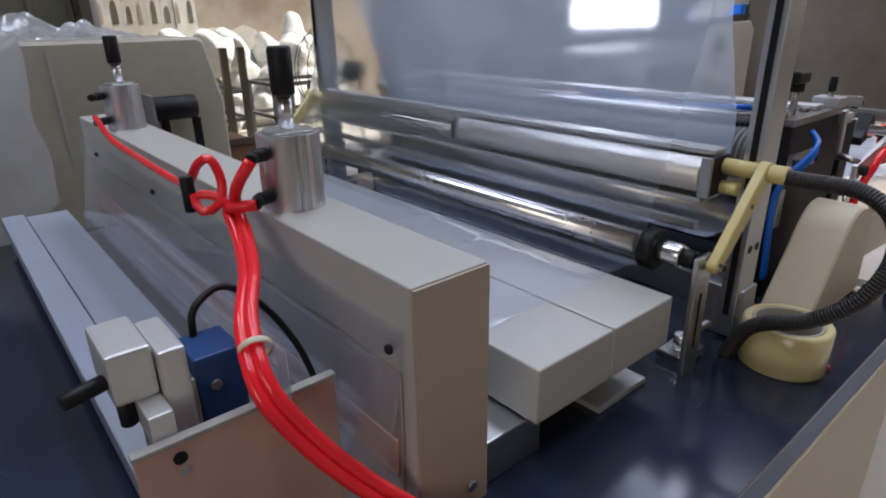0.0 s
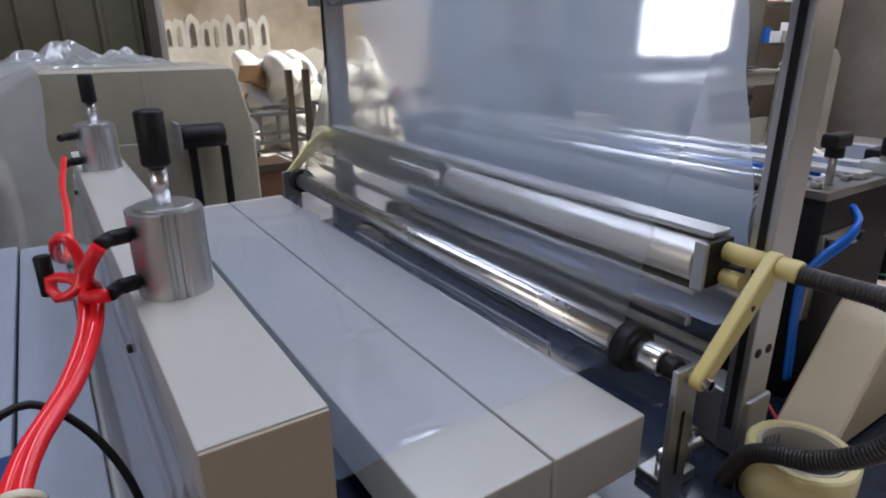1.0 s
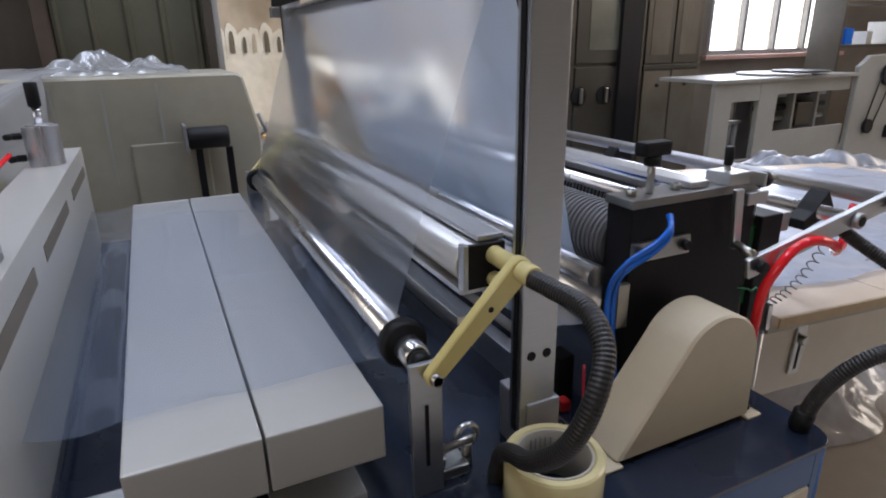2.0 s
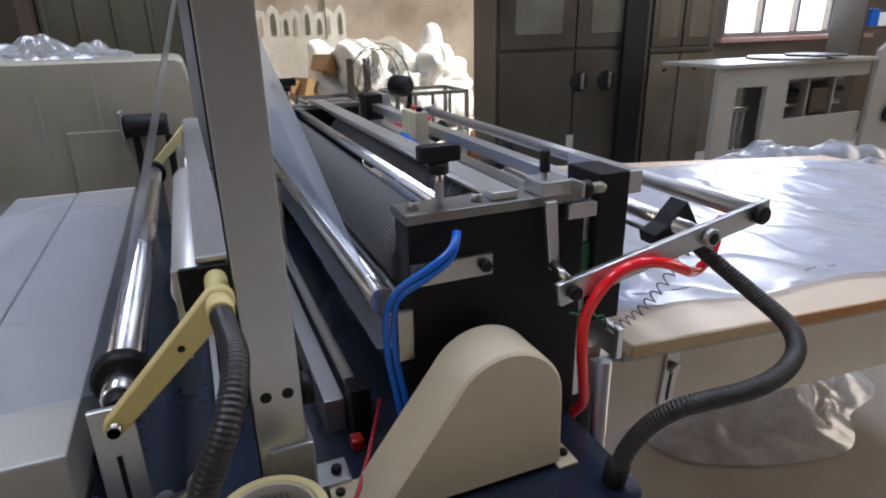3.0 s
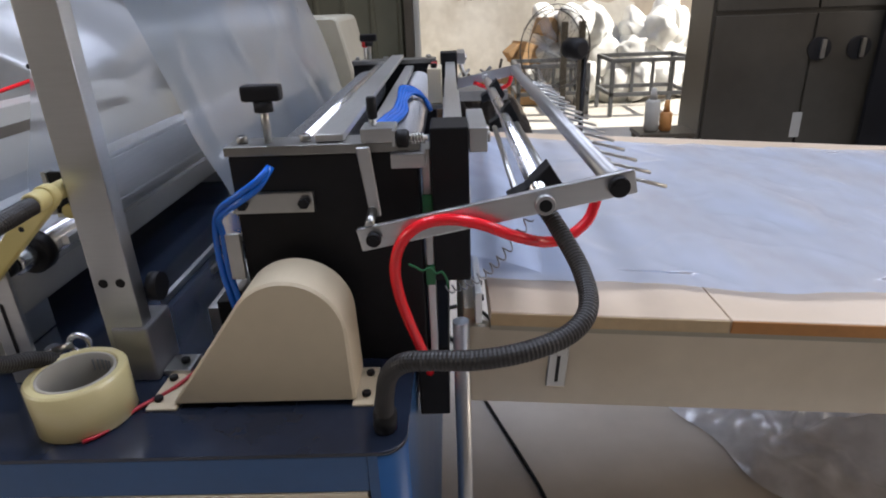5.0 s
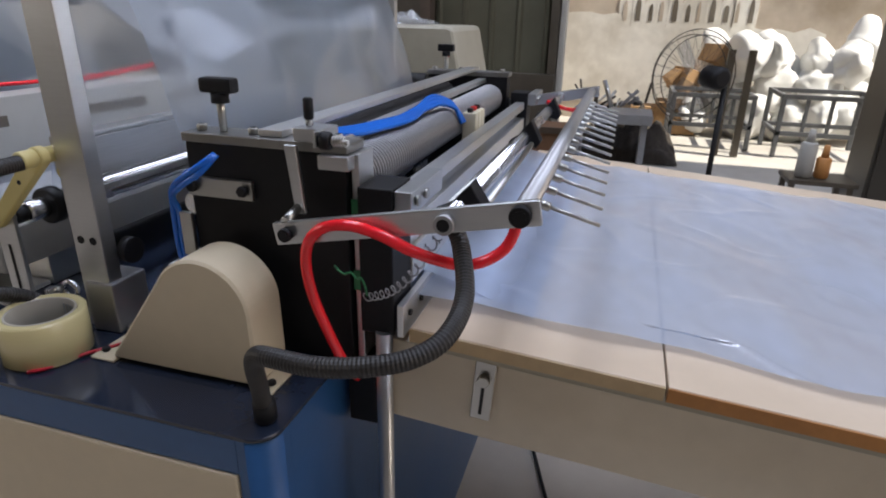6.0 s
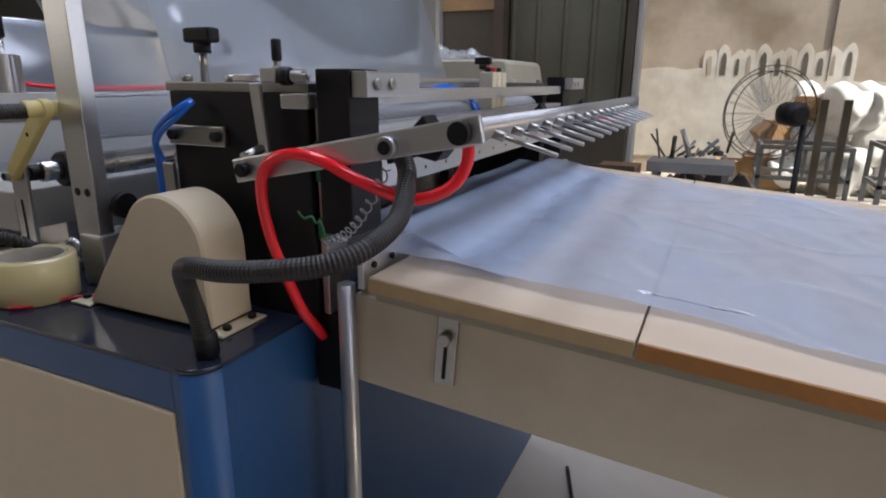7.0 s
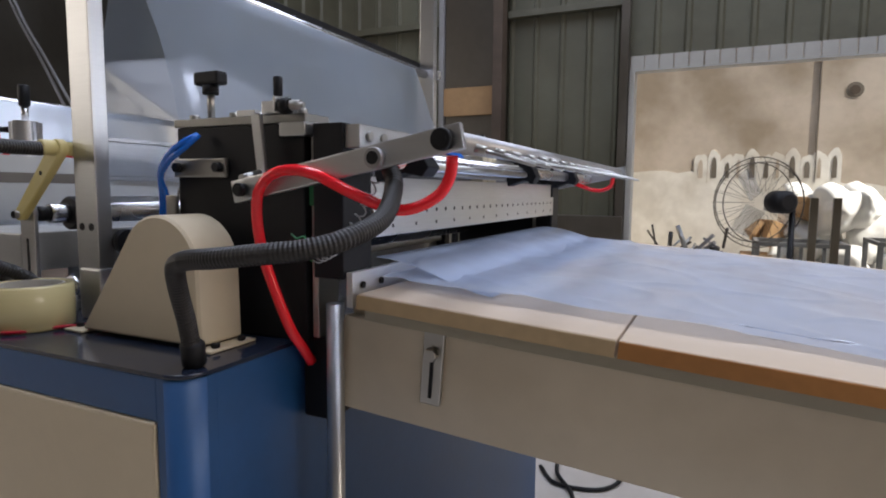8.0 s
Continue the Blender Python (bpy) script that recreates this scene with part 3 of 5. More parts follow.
part("clamp_block", box(0.256, 0.292, 0.083, 0.128, 1.034, 1.0498, 0.002), ALU, unit)
part("adjusting_screw", rod((0.238, 0.104, 1.0765), (0.238, 0.104, 1.083), 0.004, 12), STEEL, unit)
part("screw_knob", rod((0.238, 0.104, 1.083), (0.238, 0.104, 1.106), 0.0055, 10, cap=0.0015), BLACK, unit)
sk = part("spring_knob", rod((0.264, 0.078, 1.067), (0.277, 0.078, 1.067), 0.0095, 20, cap=0.002), BLACK, unit, "black clamping knob")
part("spring_screw", rod((0.2772, 0.078, 1.067), (0.296, 0.078, 1.067), 0.0028, 10), STEEL, sk)
part("spring", tube([(0.278 + 0.015 * i / 50, 0.078 + 0.005 * math.cos(i * 0.63), 1.067 + 0.005 * math.sin(i * 0.63)) for i in range(51)], 0.001, 5, 0.004), STEEL, sk, "small coil spring")
part("knob_seat", box(0.2605, 0.2638, 0.068, 0.092, 1.0607, 1.077, 0.001), ALU, unit)
part("link", plate([(0.222, 1.060), (0.236, 1.060), (0.243, 0.985), (0.231, 0.985)], 0.074, 0.080), ALU, unit, "thin aluminium link")
col = part("guide_column", box(0.2875, 0.2965, 0.10, 0.14, 0.80, 1.05, 0.001), ALU, unit)
part("green_tape", box(0.286, 0.2972, 0.098, 0.1415, 0.955, 1.0, 0.001), GREEN, unit)
part("green_tape", box(0.286, 0.2972, 0.098, 0.1415, 0.89, 0.915, 0.001), GREEN, unit)
part("lower_jaw", box(0.342, 0.350, 0.09, 1.02, 0.842, 0.882, 0.001), ALUY, unit, "fixed lower sealing bar")
for y in (0.11, 0.15):
    part("jaw_bolt", rod((0.3502, y, 0.866), (0.353, y, 0.866), 0.004, 8), BLACK, unit)
part("support_pole", rod((0.325, 0.092, 0.02), (0.325, 0.092, 0.845), 0.010, 20), ALU, unit, "round aluminium pole")
part("cross_plate", box(0.270, 0.308, 0.105, 1.0, 0.70, 0.80, 0.002), BLACK, unit)
part("foot_plate", box(0.27, 0.345, 0.10, 0.55, 0.0, 0.03, 0.002), BLACK, unit)

# ---- sealing jaw that rises and falls ----
jaw = thing("sealing_jaw", "black and aluminium sealing jaw with a row of slotted holes", "machine part")
for y0, y1 in ((0.09, 0.15), (0.985, 1.045)):
    part("end_block", box(0.2975, 0.338, y0, y1, 0.838, 1.013, 0.002), BLACK, jaw, "black jaw end block")
    cp = part("clamp", box(0.3385, 0.358, y0 + 0.004, y1 + 0.06, 0.985, 1.011, 0.0015), ALU, jaw)
    for i in range(2):
        part("clamp_bolt", rod((0.3582, y0 + 0.022 + 0.03 * i, 0.998), (0.362, y0 + 0.022 + 0.03 * i, 0.998), 0.006, 14, cap=0.001), STEEL, cp)
part("jaw_bar", box(0.306, 0.334, 0.1505, 0.9845, 0.905, 0.955, 0.0015), ALUY, jaw)
hp = part("heat_plate", box(0.3345, 0.3405, 0.1505, 0.9845, 0.882, 0.925, 0.001), ALUY, jaw, "aluminium heating plate with a row of holes")
for i in range(26):
    y = 0.165 + i * 0.0318
    part("slot_hole", rod((0.3406, y, 0.912), (0.3409, y, 0.912), 0.0032, 8), BLACK, hp)
    if i % 2:
        part("slot_hole", rod((0.3406, y, 0.894), (0.3409, y, 0.894), 0.0026, 8), BLACK, hp)
part("upper_bar", box(0.310, 0.332, 0.1505, 0.9845, 0.975, 0.992, 0.0015), ALUY, jaw)

# valves and blue hoses that ride on the jaw
for i in range(3):
    va = part("valve", box(0.279, 0.3045, 0.60 + 0.026 * i, 0.623 + 0.026 * i, 0.955, 1.018, 0.002), CREAM, jaw, "pale valve body")
    part("valve_cap", rod((0.291, 0.6115 + 0.026 * i, 1.0182), (0.291, 0.6115 + 0.026 * i, 1.026), 0.006, 14, cap=0.001), REDCAP if i == 1 else RUBBER, va)
part("valve_mount", box(0.2785, 0.3095, 0.595, 0.68, 0.946, 0.9545, 0.001), ALU, jaw)
hoses_top = thing("air_hoses", "four blue plastic air hoses lying over the dark roll", "hose")
for i in range(4):
    a = 0.006 * i
    part("air_hose", tube([(0.284, 0.598 - a, 1.006), (0.272 - a * 0.5, 0.585, 1.030 + a * 0.6), (0.254 - a, 0.55, 1.043 + a * 0.7), (0.246 - a * 0.6, 0.48, 1.042 + a * 0.3), (0.252 - a, 0.40, 1.039 + a * 0.2), (0.244 - a * 0.9, 0.32, 1.040 + a * 0.3), (0.232 - a * 0.5, 0.25, 1.042 + a * 0.4), (0.224 - a * 0.3, 0.20, 1.050 + a * 0.2), (0.216, 0.165 + a, 1.052)], 0.0038, 10, 0.012), BLUETUBE, hoses_top)

# ---- tilting arms with round bars and tines ----
arm_dir = math.atan2(1.021 - 0.973, 0.483 - 0.238)
arms = thing("stripper_arms", "pair of aluminium arms carrying two round bars", "machine part")
for y in (0.043, 1.045):
    k = bmesh.new()
    b = box(-0.016, 0.268, y, y + 0.008, -0.0125, 0.0125, 0.002)
    b.transform(Matrix.Translation((0.238, 0, 0.973)) @ Matrix.Rotation(-arm_dir, 4, "Y"))
    a_ob = part("arm", joined(k, b), ALU, arms, "flat aluminium arm")
    for x, z, r in ((0.238, 0.973, 0.0075), (0.411, 1.005, 0.0105), (0.483, 1.021, 0.0105)):
        part("axle_end", rod((x, y - 0.001, z), (x, y - 0.009, z), r, 20, cap=0.001), BLACK if r < 0.01 or x > 0.45 else GREYROD, a_ob)
        part("axle_socket", rod((x, y - 0.0092, z), (x, y - 0.0098, z), r * 0.62, 16), BLACK, a_ob)
part("inner_bar", rod((0.411, 0.0515, 1.005), (0.411, 1.0445, 1.005), 0.0095, 24), CHROME, arms, "pale round bar")
part("outer_bar", rod((0.483, 0.0515, 1.021), (0.483, 1.0445, 1.021), 0.0105, 24), GREYROD, arms, "grey round bar")
part("thin_rod", rod((0.432, 0.115, 1.0), (0.428, 0.47, 1.0), 0.004, 12), STEEL, arms)
part("thin_rod", rod((0.390, 0.115, 0.995), (0.392, 0.47, 0.995), 0.004, 12), STEEL, arms)
for y in (0.088, 0.50, 0.80):
    s = 1.0 if y < 0.4 else 0.8
    part("v_block", plate([(0.411 - 0.032 * s, 0.996), (0.411 - 0.012 * s, 1.006), (0.411 - 0.004, 1.016), (0.411 + 0.012 * s, 1.032), (0.411 + 0.034 * s, 0.998), (0.411 + 0.026 * s, 0.988), (0.411 + 0.005, 0.992), (0.411 - 0.028 * s, 0.982)], y, y + 0.028), BLACK, arms, "black angled plastic block")
part("link_stub", rod((0.234, 0.046, 0.985), (0.234, 0.076, 0.992), 0.005, 12), STEEL, arms)
for i in range(15):
    y = 0.10 + 0.056 * i
    t = part("tine", rod((0.494, y, 1.016), (0.553, y + 0.004, 0.999), 0.0022, 8, cap=0.0006), STEEL, arms)
    part("tine_collar", rod((0.490, y, 1.0172), (0.503, y + 0.001, 1.0135), 0.0048, 10, cap=0.001), STEEL, t)

# ---- motor cover ----
cover = thing("motor_cover", "cream sheet-steel motor cover with a round top", "cover")
out = [(0.008, 0.80)]
cx, cz, cr = 0.146, 0.883, 0.061
for i in range(19):
    a = radians(150 - 150 * i / 18)
    out.append((cx + cr * math.cos(a), cz + cr * math.sin(a)))
out.append((0.209, 0.80))
part("shell", plate(out, 0.004, 0.068, 0.003), BEIGE, cover, "cream painted shell")
part("flange", box(-0.020, 0.014, 0.0, 0.070, 0.7955, 0.7985, 0.001), BEIGE, cover)
part("flange", box(0.205, 0.228, 0.0, 0.070, 0.7955, 0.7985, 0.001), BEIGE, cover)
for x, y in ((-0.011, 0.016), (-0.011, 0.055), (0.219, 0.016), (0.219, 0.055)):
    part("screw", rod((x, y, 0.7986), (x, y, 0.804), 0.005, 8, cap=0.001), BLACK, cover)

# ---- tape roll ----
tape = thing("tape_roll", "roll of clear yellowish packing tape on the deck", "tape roll", at=(-0.080, -0.002, 0.7955))
part("wound_tape", ring((0, 0, 0), (0, 0, 0.056), 0.049, 0.0385, 48), TAPE, tape)
part("core", ring((0, 0, 0.0005), (0, 0, 0.0555), 0.0382, 0.0355, 48), CARD, tape, "grey card core with faint print")
for i in range(5):
    a = radians(60 + 9 * i)
    part("print_bar", box(0.0345 * math.cos(a) - 0.0006, 0.0345 * math.cos(a) + 0.0006, 0.0345 * math.sin(a) - 0.0006, 0.0345 * math.sin(a) + 0.0006, 0.034, 0.048, 0), FRAMEGREY, tape)

# ---- near and far uprights, top roll ----
for y in (0.062, 1.078):
    up = thing("upright", "tall aluminium upright with a dark edge groove, bolted to the deck", "post", "uprights")
    part("profile", box(-0.079, -0.036, y, y + 0.022, 0.80, 2.1, 0.0015), ALU, up)
    part("groove", box(-0.0805, -0.0792, y + 0.007, y + 0.0145, 0.83, 2.09, 0), BLACK, up, "dark groove")
    part("foot", box(-0.072, -0.030, y - 0.004, y + 0.055, 0.7955, 0.865, 0.003), GREYROD, up)
    for x in (-0.067, -0.048):
        part("bolt_hole", rod((x, y - 0.0008, 0.921), (x, y + 0.001, 0.921), 0.0052, 14), BLACK, up)
    fl = part("foot_flange", box(-0.0285, 0.004, y + 0.005, y + 0.04, 0.7955, 0.803, 0.001), STEEL, up)
    part("screw", rod((-0.008, y + 0.022, 0.8032), (-0.008, y + 0.022, 0.809), 0.0055, 8, cap=0.001), BLACK, fl)
    part("disc", rod((-0.034, y + 0.035, 0.90), (-0.022, y + 0.035, 0.90), 0.017, 24), BLACK, up)
    part("roll_holder", box(-0.10, -0.03, y + 0.0225, y + 0.04, 1.29, 1.312, 0.002), ALU, up)
cbar = thing("top_crossbar", "dark steel bar beside the top roll", "bar")
part("bar", box(-0.098, -0.080, 0.063, 1.099, 1.313, 1.334, 0.002), BLACK, cbar)
top = thing("top_roll", "thin bright roll that carries the film over", "roller")
part("roll", rod((-0.062, 0.102, 1.30), (-0.062, 1.0775, 1.30), 0.011, 24), CHROME, top)


# ---- film web over the top roll ----
def web_left(u, v):
    y = 0.135 + 0.865 * u
    p = Vector((-0.196, y, 0.925)).lerp(Vector((-0.074, y, 1.30)), v)
    w = noise.noise((y * 3.0, v * 1.6, 2.0)) * 0.008 + noise.noise((y * 9, v * 2.5, 6.0)) * 0.0025
    return p + Vector((w * math.sin(math.pi * v), 0.008 * noise.noise((v * 4, 0, 5)) * (1 - 2 * u), 0))


def web_right(u, v):
    y = 0.150 + 0.846 * u
    a, b = Vector((-0.051, y, 1.30)), Vector((0.058, y, 0.982))
    if v < 0.9:
        p = a.lerp(b, v / 0.9)
    else:
        p = b + Vector((0.02 * (v - 0.9) / 0.1, 0, -0.012 * (v - 0.9) / 0.1))
    w = noise.noise((y * 3.2, v * 1.5, 12.0)) * 0.010 + noise.noise((y * 12, v * 1.6, 16.0)) * 0.0035 + 0.004 * max(0, 1 - 7 * abs(noise.noise((y * 5, v * 2.0, 19.0))))
    return p + Vector((w * math.sin(math.pi * v), 0.012 * noise.noise((v * 4, 0, 15)) * (1 - 2 * u), 0))


web = thing("film_web", "wide clear plastic film hung over the top roll", "plastic film")
part("rising_film", sheet(web_left, 60, 40), FILM, web)
part("falling_film", sheet(web_right, 60, 40), FALL, web)

# ---- dancer roller with nylon levers ----
dancer = thing("dancer_roller", "chrome roller held by yellowed nylon levers", "roller")
part("roll", rod((-0.183, 0.138, 0.935), (-0.183, 1.01, 0.935), 0.0165, 32), CHROME, dancer, "polished chrome roll")
for s, y0 in ((1, 0.0), (-1, 1.148)):
    f = lambda y: y0 + s * y
    part("stop_ring", rod((-0.183, f(0.118), 0.935), (-0.183, f(0.138), 0.935), 0.0255, 32, cap=0.003), RUBBER, dancer, "black rubber ring")
    part("collar", rod((-0.183, f(0.088), 0.935), (-0.183, f(0.1178), 0.935), 0.0145, 24, cap=0.002), CHROME, dancer)
    part("bearing", rod((-0.183, f(0.072), 0.935), (-0.183, f(0.0878), 0.935), 0.011, 20, cap=0.002), RUBBER, dancer)
    part("shaft", rod((-0.183, f(0.040), 0.935), (-0.183, f(0.0718), 0.935), 0.0055, 16), STEEL, dancer)
    d = Vector((-0.092 + 0.183, 0, 1.026 - 0.935))
    n = Vector((-d.z, 0, d.x)).normalized()
    a, b = Vector((-0.183, 0, 0.935)), Vector((-0.092, 0, 1.026))
    o = []
    for i in range(9):
        t = math.pi * i / 8
        q = b + (d.normalized() * math.sin(t) + n * math.cos(t)) * 0.0125
        o.append((q.x, q.z))
    for i in range(9):
        t = math.pi * i / 8
        q = a + (-d.normalized() * math.sin(t) - n * math.cos(t)) * 0.0085
        o.append((q.x, q.z))
    lv = part("lever", plate(o, min(f(0.046), f(0.058)), max(f(0.046), f(0.058)), 0.0015), NYLON, dancer, "yellowed nylon lever")
    part("lever_boss", rod((-0.092, f(0.026), 1.026), (-0.092, f(0.0458), 1.026), 0.0105, 20, cap=0.0015), NYLON, lv)
    part("lever_pin", rod((-0.183, f(0.0455), 0.935), (-0.183, f(0.040), 0.935), 0.005, 8), STEEL, lv)
    part("spacer", rod((-0.092, f(0.0582), 1.026), (-0.092, f(0.098), 1.026), 0.0095, 20), NYLON, lv)
    part("lever_hole", rod((-0.125, f(0.0458), 0.993), (-0.125, f(0.0455), 0.993), 0.003, 10), BLACK, lv)
    part("stand", box(-0.203, -0.170, min(f(0.060), f(0.066)), max(f(0.060), f(0.066)), 0.7955, 0.945, 0.001), ALU, dancer, "slotted aluminium stand")
    part("stand_slot", box(-0.189, -0.185, min(f(0.0592), f(0.0598)), max(f(0.0592), f(0.0598)), 0.83, 0.90, 0), BLACK, dancer)
beam = thing("cross_beam", "square aluminium beam with a black end plate", "beam")
part("top_wall", box(-0.106, -0.076, 0.106, 1.04, 1.039, 1.045, 0.0015), ALUY, beam)
part("back_wall", box(-0.082, -0.076, 0.106, 1.04, 0.990, 1.0388, 0.001), ALUY, beam)
part("lower_lip", box(-0.126, -0.076, 0.106, 1.04, 0.984, 0.9898, 0.001), ALUY, beam)
part("inner_roller", rod((-0.108, 0.112, 1.014), (-0.108, 0.55, 1.014), 0.0215, 32, cap=0.002), PALEALU, beam, "pale round roller in the channel")
part("roller_end", rod((-0.108, 0.5502, 1.014), (-0.108, 0.566, 1.014), 0.0175, 28, cap=0.002), BLACK, beam)
part("roller_shaft", rod((-0.108, 0.5662, 1.014), (-0.108, 1.035, 1.014), 0.006, 16), STEEL, beam)
part("end_plate", box(-0.120, -0.078, 0.0995, 0.1055, 0.991, 1.038, 0.001), BLACK, beam)
part("end_rim", box(-0.126, -0.1205, 0.0985, 0.1115, 0.9902, 1.0388, 0.001), ALU, beam)
part("lower_angle", box(-0.130, -0.121, 0.106, 1.04, 0.951, 0.961, 0.001), ALUY, beam)
part("nylon_stub", rod((-0.092, 0.0985, 1.0), (-0.092, 0.078, 1.0), 0.008, 16), NYLON, beam)

# rails on the deck
for x0, x1, z0, z1, y0 in ((-0.115, -0.107, 0.7955, 0.806, 0.25), (-0.078, -0.072, 0.7955, 0.806, 0.35), (-0.002, 0.020, 0.7955, 0.838, 0.155)):
    r = part("deck_rail", box(x0, x1, y0, 0.99, z0, z1, 0.001), ALUY)
    tagged(r, "slim aluminium rail on the dark deck", "rail", "deck rails")
tr = part("clear_tube", rod((0.032, 0.145, 0.846), (0.030, 0.99, 0.846), 0.007, 14), WHITE)
tagged(tr, "thin pale tube along the aluminium rail", "tube")
tb = part("tube_block", box(0.010, 0.045, 0.99, 1.02, 0.7955, 0.86, 0.002), BLACK)
tagged(tb, "black block that holds the thin tube", "bracket")
tb = part("tube_block", box(0.0225, 0.045, 0.13, 0.16, 0.7955, 0.86, 0.002), BLACK)
tagged(tb, "black block that holds the thin tube", "bracket")
rw = thing("red_plug", "small red wire plug at the rail end", "plug")
part("plug", box(0.016, 0.030, 0.112, 0.128, 0.7955, 0.810, 0.003), REDCAP, rw)
cl = thing("clamp_lever", "small bright clamping lever at the stand foot", "lever", at=(-0.165, 0.075, 0.7955))
part("base", box(-0.02, 0.03, -0.006, 0.03, 0, 0.012, 0.002), STEEL, cl)
part("boss", rod((0.0, 0.01, 0.0122), (0.0, 0.01, 0.034), 0.009, 18, cap=0.002), CHROME, cl)
part("handle", rod((0.004, 0.006, 0.030), (0.034, -0.006, 0.044), 0.0045, 12, cap=0.002), STEEL, cl)
eye = thing("eye_bolt", "bright steel eye bolt beside the upright", "bolt", at=(-0.131, 0.085, 0.7955))
line = [(0.012 * math.cos(radians(a)), 0, 0.036 + 0.012 * math.sin(radians(a))) for a in range(-90, 271, 30)]
part("eye", tube(line, 0.0038, 10, 0.004), CHROME, eye)
part("shank", rod((0, 0, 0), (0, 0, 0.026), 0.006, 12), STEEL, eye)

# ---- flat infeed boxes and raised beam with cylinders ----
for x0, x1 in ((-0.450, -0.3383), (-0.3358, -0.226)):
    b = part("infeed_box", box(x0, x1, 0.072, 1.04, 0.846, 0.905, 0.0025), WHITEBOX)
    tagged(b, "long pale enamelled steel box under the film", "machine part", "infeed boxes")
for y in (0.15, 0.9):
    b = part("box_support", box(-0.44, -0.24, y, y + 0.05, 0.7955, 0.8455, 0.002), ALU)
    tagged(b, "aluminium support block under the boxes", "bracket", "box supports")
beam1 = thing("raised_beam", "tall narrow cream beam across the machine", "machine part")
part("body", box(-0.596, -0.526, 0.062, 1.06, 0.822, 1.035, 0.0015), WHITEBOX, beam1)
# Thin added cover; its tan puts the warm shade of the end into colour.
part("shaded_end", box(-0.5955, -0.5265, 0.0590, 0.0617, 0.823, 1.034, 0.001), TANSHADE, beam1, "added tan cover for the shaded end face")
part("foot", box(-0.640, -0.53, 0.10, 1.05, 0.7955, 0.8215, 0.002), ALUY, beam1)
part("side_strip", box(-0.5990, -0.5963, 0.075, 1.05, 0.835, 0.965, 0.001), SMOKE, beam1, "smoky shiny side strip")
part("brown_band", box(-0.6005, -0.5992, 0.080, 1.045, 0.872, 0.905, 0), BROWN, beam1, "reddish-brown band behind the guard")
part("guard", plate([(-0.6010, 1.000), (-0.5966, 1.000), (-0.6005, 0.966), (-0.6310, 0.8220), (-0.6342, 0.8220), (-0.6040, 0.966)], 0.070, 1.05, 0), ACRYLIC, beam1, "clear slanted acrylic guard")
for y in (0.30, 0.62, 0.94):
    part("guard_screw", rod((-0.6015, y, 0.985), (-0.6055, y, 0.985), 0.004, 8, cap=0.001), BLACK, beam1)
part("guard_screw", rod((-0.6015, 0.080, 0.985), (-0.6055, 0.080, 0.985), 0.004, 8, cap=0.001), BLACK, beam1)
for y0, y1 in ((0.12, 0.36), (0.44, 0.70), (0.78, 1.02)):
    part("side_slot", box(-0.5262, -0.5250, y0, y1, 0.982, 1.002, 0), DULLWALL, beam1, "dark slot in the side")
for x, z in ((-0.545, 0.845), (-0.578, 0.83)):
    part("screw", rod((x, 0.0588, z), (x, 0.0555, z), 0.005, 10, cap=0.001), STEEL, beam1)
for y in (0.285, 0.865):
    c = thing("air_cylinder", "ribbed aluminium air cylinder with a black rod knob", "cylinder", "air cylinders", at=(-0.562, y, 1.0352))
    prof = []
    for n in range(96):
        a = 2 * math.pi * n / 96
        dent = max(0.0, math.cos(4 * a)) ** 6
        split = 0.0022 if abs(((n + 4) % 24) - 4) in (2, 3) else 0.0
        prof.append(((0.0285 - 0.0012 * dent - split) * math.cos(a), (0.0285 - 0.0012 * dent - split) * math.sin(a)))
    k = plate(prof, 0.0, 0.068, 0.0)
    k.transform(Matrix(((1, 0, 0, 0), (0, 0, 1, 0), (0, 1, 0, 0), (0, 0, 0, 1))))
    bmesh.ops.recalc_face_normals(k, faces=list(k.faces))
    part("barrel", k, ALU, c, "brushed aluminium barrel with fine grooves")
    part("cap", rod((0, 0, 0.0682), (0, 0, 0.071), 0.022, 28), ALU, c)
    part("piston_rod", rod((0, 0, 0.0712), (0, 0, 0.102), 0.0065, 18), CHROME, c)
    part("rod_knob", rod((0, 0, 0.100), (0, 0, 0.142), 0.0105, 24, cap=0.002), RUBBER, c, "black rubber knob")
    for z in (0.016, 0.054):
        fi = part("fitting", rod((-0.0275, -0.012, z), (-0.042, -0.016, z), 0.006, 14, cap=0.001), RUBBER, c)
        part("fitting_elbow", rod((-0.042, -0.016, z), (-0.049, -0.028, z), 0.0055, 14, cap=0.001), RUBBER, fi)

sp = part("box_support", box(-0.50, -0.425, 0.088, 0.148, 0.7955, 0.842, 0.002), ALU)
tagged(sp, "aluminium support block under the boxes", "bracket", "box supports")
fp = part("foot_plate", box(-0.335, -0.245, 0.082, 0.148, 0.7955, 0.803, 0.001), PALEALU)
tagged(fp, "bright flat plate lying on the dark deck", "plate")

